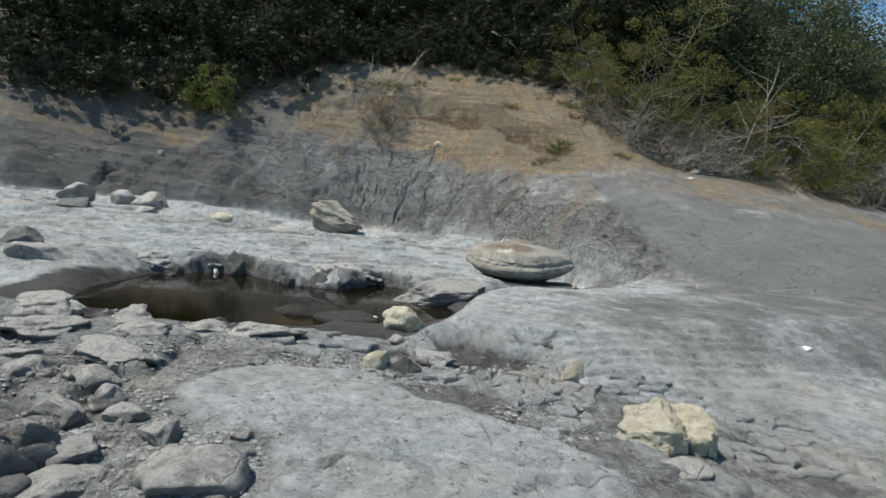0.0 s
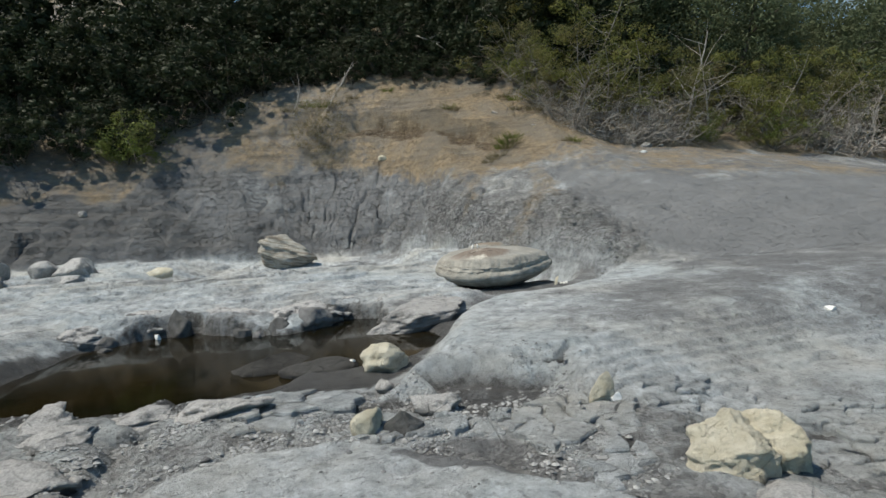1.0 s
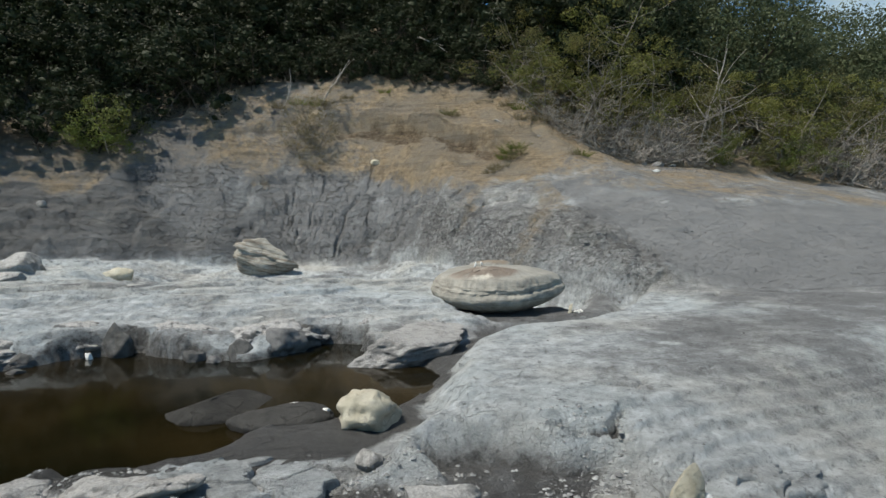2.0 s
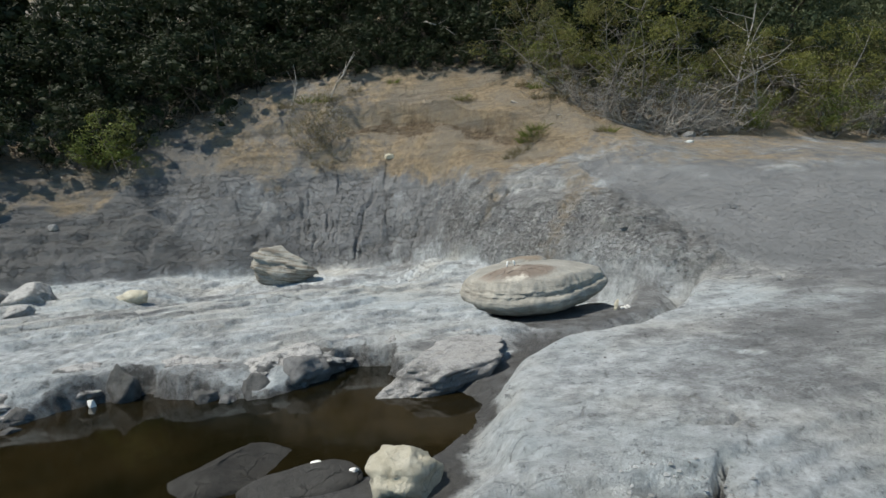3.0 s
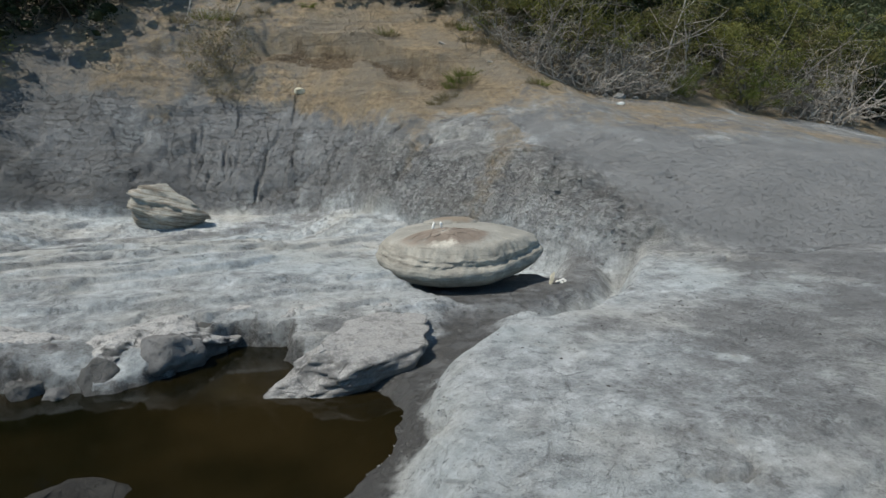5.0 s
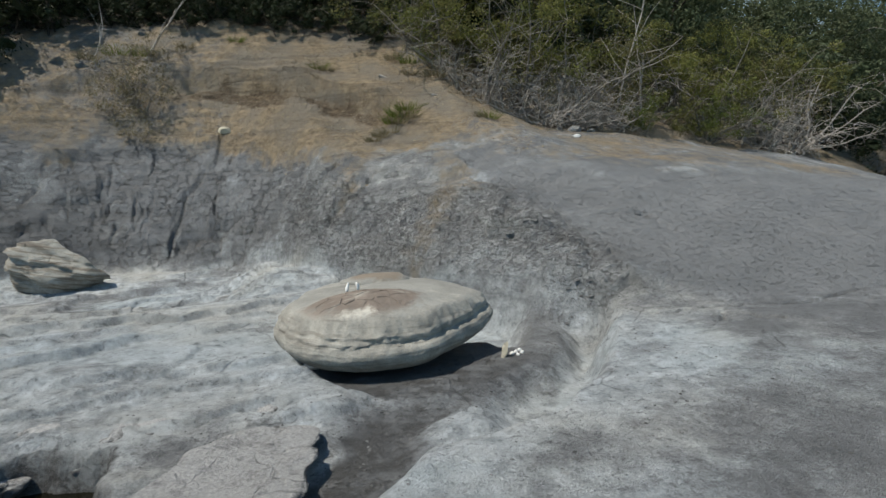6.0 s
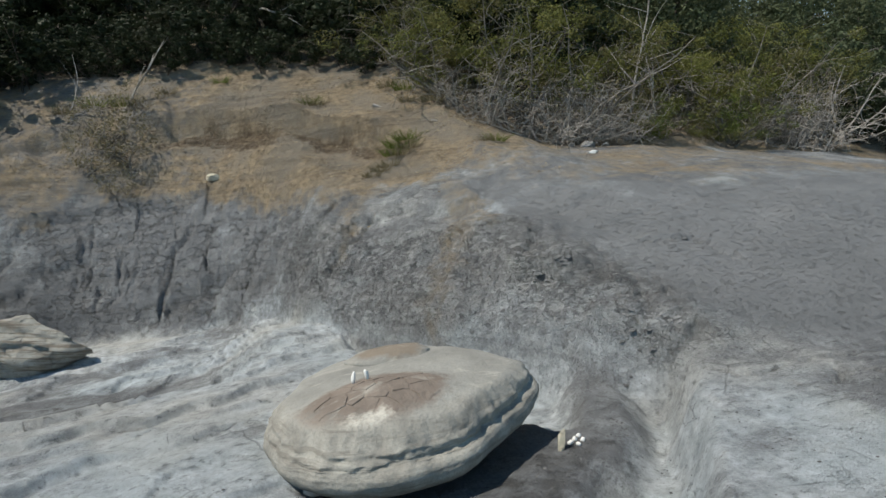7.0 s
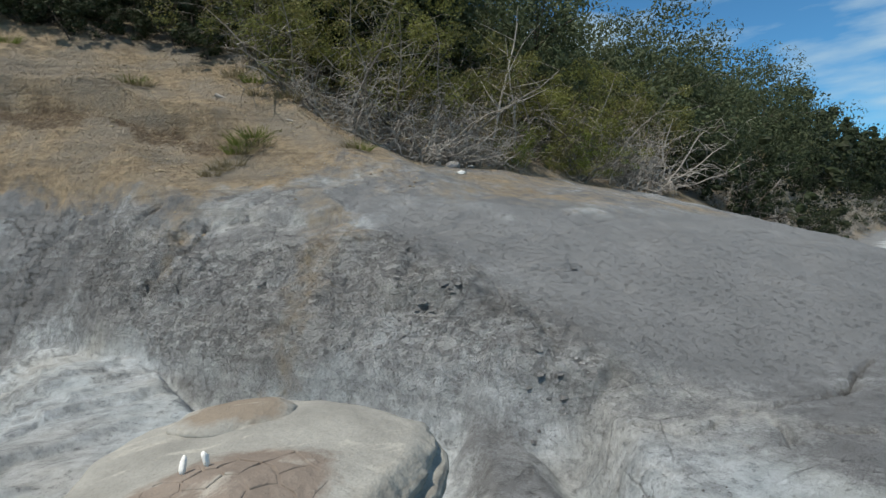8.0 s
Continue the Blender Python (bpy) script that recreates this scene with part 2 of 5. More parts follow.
    trickle = hollow * ramp(np.abs(y - 15.4 - 0.25 * fbm(x * 0.8, y, 2, 44)), 0.75, 0.35) * ramp(x, -0.2, -0.8)
    back = ramp(wy, 9.2, 9.5) * ramp(wx, 2.1, 1.6)
    left = ramp(wx, -3.75, -4.5) * ramp(wy, 7.2, 8.4)
    k = np.maximum(back, left)
    z = lerp(z, led, k)
    pale = lerp(pale, 1.0 + 0.3 * fbm(x * 0.8, y * 1.6, 3, 8) - 0.5 * ramp(fbm(x * 0.5, y * 0.9, 3, 7), 0.2, 0.5), k)
    wet_or_shade = 0.45 * trickle * k
    pale = pale - 0.5 * trickle * k
    # smooth grey slab on the far side of the pool
    sl = 0.33 + 0.035 * (x - 1) + 0.012 * (y - 7.5) - 0.37 * ramp(y - np.interp(x, [0, 1, 2, 3, 4, 7], [5.75, 5.85, 6.35, 6.6, 7.0, 7.5]), 0.75, -0.75) + 0.03 * fbm(x * 0.9, y * 1.3, 4, 9) + 0.008 * fine + 0.012 * np.floor(3 * fbm(x * 0.7, y * 1.6, 4, 46)) / 3
    st = sl / 0.05 + 0.7 * fbm(x * 1.3, y * 1.9, 4, 89)
    sl = lerp(sl, 0.05 * (np.floor(st) + ramp(st - np.floor(st), 0.86, 1.0)), 0.8 * ramp(y, 7.6, 6.6))
    si = inside(wx, wy, SLAB)
    k = ramp(si, -0.10, 0.22)
    z = lerp(z, sl, k)
    pale = lerp(pale, np.interp(x, [0.0, 1.0, 2.0, 3.0, 5.0, 9.0], [0.92, 0.74, 0.56, 0.44, 0.34, 0.2]) + 0.28 * fbm(x * 0.8, y * 1.0, 4, 10) + 0.5 * ramp(si, 0.5, 0.05) * ramp(y, 5.5, 6.3) + 0.48 * ramp(y, 7.4, 5.8) * ramp(x, 8.0, 4.0) * (0.8 + 0.7 * fbm(x * 1.4, y * 1.4, 4, 86)), k)
    # bloom of salts along the slab's brink
    for line, wide, strength in SALTS:
        pale = pale + strength * ramp(along(wx, wy, line) + 0.08 * fine, wide, 0.1 * wide)
    # wet channel from the boulder to the pool
    ch = along(wx, wy, CHANNEL)
    k = ramp(ch, 0.42, 0.12) * ramp(si, 0.12, -0.06)
    z = lerp(z, 0.06 + 0.012 * fine + 0.06 * np.maximum(y - 9, 0), k)
    wet_or_shade = np.maximum(wet_or_shade, lerp(0.62, 0.36, ramp(y, 9.6, 10.4)) * k)
    pale = lerp(pale, 0.25, k)
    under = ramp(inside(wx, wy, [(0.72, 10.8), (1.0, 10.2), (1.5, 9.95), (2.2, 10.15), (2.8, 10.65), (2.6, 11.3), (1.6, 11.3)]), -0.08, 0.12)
    z, wet_or_shade, pale = lerp(z, 0.17 + 0.015 * fine, under), np.maximum(wet_or_shade, 0.55 * under), lerp(pale, 0.3, under)
    # tongue of bedrock between channel and pool
    ti = inside(wx, wy, TONGUE)
    k = ramp(ti, -0.05, 0.13)
    z = lerp(z, 0.10, k)
    pale, wet_or_shade = lerp(pale, 0.85, k), wet_or_shade * (1 - k)
    k = ramp(inside(wx, wy, [(-0.5, 5.2), (-0.12, 5.36), (0.21, 5.28), (0.42, 4.94), (0.33, 4.74), (0.07, 4.78), (-0.25, 4.92)]), -0.02, 0.06)
    z, pale, wet_or_shade = z - 0.02 * k, lerp(pale, 0.05, k), np.maximum(wet_or_shade, 0.3 * k)
    # mud hollow among the slabs
    k = ramp(inside(wx, wy, [(0.02, 5.52), (-0.05, 5.95), (-0.18, 6.4), (0.28, 6.42), (0.82, 6.1), (0.55, 5.85), (0.3, 5.72)]), -0.05, 0.07)
    z, wet_or_shade, pale = lerp(z, 0.035 + 0.012 * fine, k), np.maximum(wet_or_shade, 0.62 * k), pale * (1 - 0.8 * k)
    for spot in ([(1.5, 5.45), (1.75, 5.62), (1.95, 5.6), (1.7, 5.4)], [(2.05, 5.72), (2.3, 5.8), (2.42, 5.68), (2.2, 5.62)], [(2.0, 5.12), (2.25, 5.15), (2.2, 4.98), (2.05, 4.95)], [(0.78, 5.2), (0.95, 5.3), (1.0, 5.05), (0.88, 4.9)], [(-0.75, 6.15), (-0.35, 6.2), (-0.3, 6.0), (-0.7, 5.95)]):
        k = ramp(inside(wx, wy, spot), -0.03, 0.05)
        z, wet_or_shade, pale = z - 0.03 * k, np.maximum(wet_or_shade, 0.6 * k), pale * (1 - 0.8 * k)
    # pool
    pi = inside(x + 0.16 * fbm(x * 2.6, y * 2.6, 4, 13, 0.6), y + 0.16 * fbm(x * 2.6, y * 2.6, 4, 14, 0.6), POOL)
    bluff = ramp(y, 8.9, 9.3) * ramp(x, 0.0, -0.3)                # steep far shore
    soft = lerp(0.38, 0.09, np.maximum(bluff, ramp(y, 6.9, 6.5)))
    bed = WATER - 0.05 - 0.28 * ramp(pi, 0.0, 0.7) + 0.02 * fine
    beach = ramp(x, -0.9, -0.5) * ramp(y, 9.3, 8.9)
    z = lerp(z, np.minimum(z, WATER + 0.02 + 0.30 * np.maximum(-pi, 0) + 3.0 * np.maximum(-pi - 0.42, 0)), beach)
    z = np.where(pi > 0, bed, lerp(bed, z, ramp(-pi, 0.0, soft)))
    wet_or_shade = np.maximum(wet_or_shade, ramp(-pi, lerp(0.42, 0.19, bluff) + 0.18 * beach, lerp(0.08, 0.05, bluff) + 0.12 * beach) * lerp(1.0, 0.62, bluff))
    wet_or_shade = np.maximum(wet_or_shade, ramp(inside(wx, wy, [(-1.6, 6.5), (-1.2, 7.5), (-0.4, 7.6), (0.05, 7.9), (-0.1, 7.0), (-0.5, 6.5), (-1.2, 6.3)]), -0.1, 0.12) * 0.9)
    wet_or_shade = np.maximum(wet_or_shade, 0.8 * ramp(inside(wx, wy, [(-4.5, 6.6), (-4.5, 7.6), (-4.1, 8.6), (-3.5, 9.0), (-3.4, 6.4)]), -0.1, 0.2))
    # bank
    s, past = bank(x, y)
    zt, zc = np.interp(x, TOE_X, TOE_Z), np.interp(x, TOP_X, TOP_Z)
    p = np.interp(x, BEND_X, BEND)
    rise = np.clip(s, 0, 1) ** p
    bench = np.interp(s, [0, 0.05, 0.13, 0.2, 0.4, 0.6, 0.8, 1], [0, 0.03, 0.095, 0.145, 0.275, 0.45, 0.70, 1])
    face = zt + (zc - zt) * lerp(rise, bench, ramp(x, 1.8, 3.0) * ramp(x, 5.8, 4.4))
    steep = ramp(x, 3.2, 1.0)
    # slanting clefts and bedding on the steep face
    u, v = (x - 0.6 * y) * 1.6 + 0.5 * fbm(x, y, 3, 23), y * 0.5 - x * 0.12
    c1, c2, cc, cl = worley(u, v, 33)
    cleft = ramp(c2 - c1, 0.07, 0.01) * ramp(fbm(x * 0.8, y * 0.8, 2, 24), -0.5, 0.0)
    face = face - steep * ramp(s, 0.03, 0.12) * ramp(s, 0.62, 0.42) * (0.05 * cleft - 0.07 * cc * cl)
    near = steep > 0
    if near.any():
        jx, jy = x[near] + 0.10 * fbm(x[near] * 3, y[near] * 3, 3, 81), y[near] + 0.10 * fbm(x[near] * 3, y[near] * 3, 3, 82)
        cut = np.zeros(jx.shape)
        for wide, deep, line in CLEFTS:
            px, py = [p[0] for p in line], [p[1] for p in line]
            by = (jx > min(px) - 0.2) & (jx < max(px) + 0.2) & (jy > min(py) - 0.2) & (jy < max(py) + 0.2)
            if by.any():
                cut[by] = np.maximum(cut[by], deep * ramp(along(jx[by], jy[by], line), wide, 0.3 * wide))
        face[near] -= cut
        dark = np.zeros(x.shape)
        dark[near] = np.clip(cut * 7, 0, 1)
    else:
        dark = np.zeros(x.shape)
    # blocks between the clefts
    b1, b2, bc, bl = worley(x * 1.25 + 0.5 * fbm(x * 0.9, y * 0.9, 3, 87) - 0.35 * y, y * 1.5, 88)
    face = face + steep * ramp(s, 0.02, 0.1) * ramp(s, 0.5, 0.36) * (0.22 * bl * (0.3 + bc) + 0.06 * bc * ramp(b2 - b1, 0.0, 0.06))
    # thin beds, each a small step
    st = face / 0.34 + 0.5 * fbm(x * 0.7, y * 0.7, 3, 83) + 0.06 * x
    bed = st - np.floor(st)
    face = face + steep * ramp(s, 0.03, 0.1) * 0.10 * (ramp(bed, 0.0, 0.14) - bed) * ramp(fbm(x * 0.6, y * 0.6, 3, 84), -0.4, 0.2)
    rill = 1 - np.abs(fbm((x - y * 0.55) * 2.2, (y - x * 0.4) * 0.5, 3, 15))
    face = face - steep * ramp(s, 0.0, 0.2) * 0.06 * np.maximum(rill - 0.78, 0) + 0.10 * fbm(x * 0.8, y * 1.1, 4, 16) * ramp(s, 0.0, 0.3)
    face = face + 0.03 * fbm(x * 4, y * 4, 3, 26) * ramp(s, 0.3, 0.5) * ramp(x, 6, 4)
    # bedding ledges
    for at, deep in ((0.40, 0.16), (0.71, 0.60)):
        q = s - at - 0.03 * fbm(x * 0.6, y * 0.2, 3, 27)
        face = face + deep * ramp(x, 4.6, 3.4) * ramp(x, -4.5, -3.0) * (ramp(q, -0.008, 0.008) - ramp(q, -0.25, 0.25)) * ramp(fbm(x * 0.9, y * 0.9, 2, 28), -0.7, 0.1)
    crumble = ramp(x, 0.6, 1.6) * ramp(x, 4.7, 4.0) * ramp(s, 0.0, 0.06) * ramp(s, 0.46, 0.24)
    k1, k2, kc, kl = worley(x * 5 + 0.4 * fine, y * 5, 35)
    face = face + crumble * (0.10 * fbm(x * 1.3, y * 1.3, 5, 18, 0.6) + 0.03 * kc * ramp(k2 - k1, 0.0, 0.1) + 0.05 * kl)
    k1, k2, kc, kl = worley(x * 2.3 + 0.5 * fbm(x, y, 2, 50), y * 2.6, 51)
    face = face + crumble * (0.05 * kc * ramp(k2 - k1, 0.0, 0.06) + 0.10 * kl)
    # broken ledge in the middle of the slope
    jag = fbm(x * 4, y * 2, 3, 29)
    for ex, ey, long, slant, deep in ((3.72, 12.85, 0.42, -1.0, 0.16), (3.75, 11.5, 0.25, -1.5, 0.10), (2.7, 14.65, 0.3, -0.3, 0.12), (2.95, 16.35, 0.4, -0.2, 0.10), (2.3, 16.5, 0.3, 0.3, 0.10),
                                      (3.1, 13.6, 0.2, -0.8, 0.10), (5.2, 12.66, 0.4, -0.1, 0.05), (3.9, 15.4, 0.3, 0.2, 0.08), (5.0, 14.3, 0.5, 0.2, 0.05)):
        d = y - ey - slant * (x - ex) - 0.14 * jag
        face = face + deep * (ramp(d, -0.025, 0.025) - ramp(d, -0.5, 0.6)) * ramp(np.abs(x - ex), long, 0.5 * long)
    hill = np.minimum(lerp(0.62, 0.22, ramp(x, 12, 22)) * np.maximum(past, 0), 11) + 0.3 * fbm(x * 0.4, y * 0.4, 3, 17) * ramp(past, 0.0, 2.0)
    z = np.where(s > 0, lerp(np.minimum(z, face + 0.3), face, ramp(s, 0.0, 0.06)) + hill, z)
    on = ramp(s, 0.0, 0.07)
    pale = lerp(pale, 0.13 + (0.26 - 0.20 * ramp(x, 3.8, 5.2)) * ramp(x, 0.5, 3.0) + 0.22 * fbm(x * 0.9, y * 1.4, 3, 19) + crumble * (0.05 + 0.4 * fbm(x * 1.4, y * 1.4, 4, 20)) + 0.45 * ramp(s, 0.16, 0.02) * ramp(x, -0.5, 1.0) * ramp(x, 5, 3.5), on)
    # shade inside the clefts, painted darker the deeper they are cut
    wet_or_shade = np.maximum(wet_or_shade * (1 - on), 0.5 * dark)
    bloom = ramp(along(x, y + 0.12 * fine, [(5.75, 14.1), (6.77, 14.3), (7.82, 14.22)]), 0.22, 0.05) * ramp(fbm(x * 2.2, y * 2.2, 3, 91), -0.35, 0.1)
    pale = pale + 0.4 * bloom + 0.08 * on * ramp(s, 0.36, 0.6) * ramp(x, 3.8, 5.0)
    so = np.interp(x, [-10, -8, -5, -3, 0, 2, 3.3, 4.4, 5.0, 6, 7, 15, 18], [0.62, 0.58, 0.50, 0.40, 0.345, 0.385, 0.50, 0.56, 0.70, 0.85, 0.93, 0.95, 0.5])
    ochre = ramp(s - so - 0.10 * fbm(x * 0.9, y * 0.5, 3, 22), -0.05, 0.07)
    ochre = np.maximum(ochre, ramp(past, -0.35, 0.1))
    ochre = ochre * lerp(1.0, 0.62 + 0.3 * fbm(x * 0.7, y * 0.7, 3, 76), ramp(x, 1.5, -1.5))
    ochre = np.maximum(ochre, 0.68 * ramp(s, 0.42, 0.66) * ramp(x, 4.0, 4.6) * ramp(x, 16, 10) * (0.8 + 0.5 * fbm(x * 0.8, y * 1.2, 3, 77)))
    bx = x + 0.15 * fbm(x * 1.5, y * 1.5, 3, 78)
    for line, strength in (([(4.1, 16.6), (3.56, 14.95), (3.26, 14.55), (2.85, 13.95), (2.6, 13.8)], 0.5), ([(2.7, 18.0), (2.4, 17.1), (2.2, 16.2)], 0.45), ([(3.9, 15.4), (3.8, 14.6)], 0.55)):
        d = along(bx, y, line) + 0.10 * fine
        ochre = np.maximum(ochre, strength * ramp(d, 0.5, 0.04))
    band = s - 0.665 - 0.03 * fbm(x * 0.6, y * 0.2, 3, 27)
    umber = ramp(np.abs(band + 0.02 * fbm(x * 3, y * 3, 3, 90)), 0.05, 0.02) * ramp(x, -1.6, -0.6) * ramp(x, 4.4, 3.2) * ramp(fbm(x * 1.1, y * 1.1, 3, 85), -0.4, 0.1)
    rubble = np.maximum(zone * (1 - ramp(ns, -0.05, 0.1)) * (1 - 0.85 * ramp(si, -0.1, 0.15)), np.maximum(0.75 * crumble, np.maximum(0.6 * ochre, umber)))
    # open cracks, cut in and painted dark for the shade inside them
    vx, vy, gate = x + 0.09 * fbm(x * 6, y * 6, 3, 70), y + 0.09 * fbm(x * 6, y * 6, 3, 71), ramp(fbm(x * 3.5, y * 3.5, 3, 72), -0.5, -0.1)
    for wide, deep, line in CRACKS:
        px, py = [p[0] for p in line], [p[1] for p in line]
        by = (x > min(px) - 0.3) & (x < max(px) + 0.3) & (y > min(py) - 0.3) & (y < max(py) + 0.3)
        if by.any():
            d = along(vx[by], vy[by], line) + 0.012 * fine[by]
            open_ = ramp(d, wide, 0.35 * wide) * gate[by]
            z[by] -= deep * open_
            wet_or_shade[by] = np.maximum(wet_or_shade[by], min(1.0, 7 * deep) * open_)
    return z, np.clip(pale, 0, 1.3), np.clip(ochre, 0, 1) + umber, np.clip(wet_or_shade, 0, 1), np.clip(rubble, 0, 1), on * ramp(x, 6.5, 4.0), on * ramp(x + 0.5 * big, 4.0, 5.2) * ramp(s, 0.66, 0.40) * (1 - 0.6 * bloom), on * ramp(x + 1.3 * fbm(x * 0.7, y * 0.5, 3, 80) + 2.0 * (s - 0.25), -1.0, -6.0) * (1 - np.clip(ochre, 0, 1)) * ramp(fbm(x * 0.6, y * 0.8, 3, 55), -0.7, 0.2)


GRID = []


def gz(x, y):
    """The height of the finished ground at a place."""
    gx, gy, z = GRID
    i, j = min(max(int(np.searchsorted(gx, x)) - 1, 0), len(gx) - 2), min(max(int(np.searchsorted(gy, y)) - 1, 0), len(gy) - 2)
    u, v = (x - gx[i]) / (gx[i + 1] - gx[i]), (y - gy[j]) / (gy[j + 1] - gy[j])
    return float(lerp(lerp(z[j, i], z[j, i + 1], u), lerp(z[j + 1, i], z[j + 1, i + 1], u), v))


def mesh_np(name, verts, faces, material=None, smooth=True):
    """A mesh from arrays of vertices and of equal-sided faces."""
    me = bpy.data.meshes.new(name)
    verts, faces = np.asarray(verts, np.float32), np.asarray(faces, np.int32)
    n, k = faces.shape
    me.vertices.add(len(verts))
    me.vertices.foreach_set("co", verts.ravel())
    me.loops.add(n * k)
    me.loops.foreach_set("vertex_index", faces.ravel())
    me.polygons.add(n)
    me.polygons.foreach_set("loop_start", np.arange(0, n * k, k, dtype=np.int32))
    me.polygons.foreach_set("use_smooth", np.full(n, smooth))
    me.update(calc_edges=True)
    me.validate()
    if material:
        me.materials.append(material)
    return me


# ---- materials ----
class Mat:
    """A short way to write node materials."""

    def __init__(self, name):
        self.m = bpy.data.materials.new(name)
        self.m.use_nodes = True
        self.t = self.m.node_tree
        self.b = self.t.nodes["Principled BSDF"]
        self.b.inputs["Specular IOR Level"].default_value = 0.25

    def node(self, kind, **values):
        n = self.t.nodes.new("ShaderNode" + kind)
        for key, v in values.items():
            n.inputs[key.replace("_", " ")].default_value = v
        return n

    def link(self, a, b):
        self.t.links.new(a, b)

    def place(self, scale=(1, 1, 1), turn=(0, 0, 0), world_space=True):
        g = self.node("NewGeometry") if world_space else self.node("TexCoord")
        mp = self.node("Mapping")
        mp.inputs["Scale"].default_value, mp.inputs["Rotation"].default_value = scale, turn
        self.link(g.outputs["Position"] if world_space else g.outputs["Object"], mp.inputs["Vector"])
        return mp.outputs[0]

    def noise(self, scale, detail=4, rough=0.55, where=None, distort=0.0):
        n = self.node("TexNoise", Scale=scale, Detail=detail, Roughness=rough, Distortion=distort)
        self.link(where or self.place(), n.inputs["Vector"])
        return n.outputs["Fac"]

    def span(self, value, a, b, lo=0.0, hi=1.0):
        n = self.node("MapRange")
        n.inputs[1].default_value, n.inputs[2].default_value, n.inputs[3].default_value, n.inputs[4].default_value = a, b, lo, hi
        self.link(value, n.inputs[0])
        return n.outputs[0]

    def math(self, op, a, b):
        n = self.node("Math")
        n.operation = op
        for i, v in enumerate((a, b)):
            if isinstance(v, (int, float)):
                n.inputs[i].default_value = v
            else:
                self.link(v, n.inputs[i])
        return n.outputs[0]

    def mix(self, fac, a, b, how="MIX"):
        n = self.node("MixRGB")
        n.blend_type = how
        for i, v in enumerate((fac, a, b)):
            if isinstance(v, (int, float)):
                n.inputs[i].default_value = v
            elif isinstance(v, tuple):
                n.inputs[i].default_value = (*v, 1)
            else:
                self.link(v, n.inputs[i])
        return n.outputs[0]

    def attr(self, name):
        n = self.node("Attribute")
        n.attribute_name = name
        return n.outputs["Fac"]

    def random(self):
        return self.node("ObjectInfo").outputs["Random"]

    def bump(self, height, strength, distance, under=None):
        n = self.node("Bump", Strength=strength, Distance=distance)
        self.link(height, n.inputs["Height"])
        if under:
            self.link(under, n.inputs["Normal"])
        return n.outputs[0]

    def done(self, color, rough=0.9, normal=None):
        for v, key in ((color, "Base Color"), (rough, "Roughness")):
            if isinstance(v, (int, float)):
                self.b.inputs[key].default_value = v
            elif isinstance(v, tuple):
                self.b.inputs[key].default_value = (*v, 1)
            else:
                self.link(v, self.b.inputs[key])
        if normal:
            self.link(normal, self.b.inputs["Normal"])
        return self.m


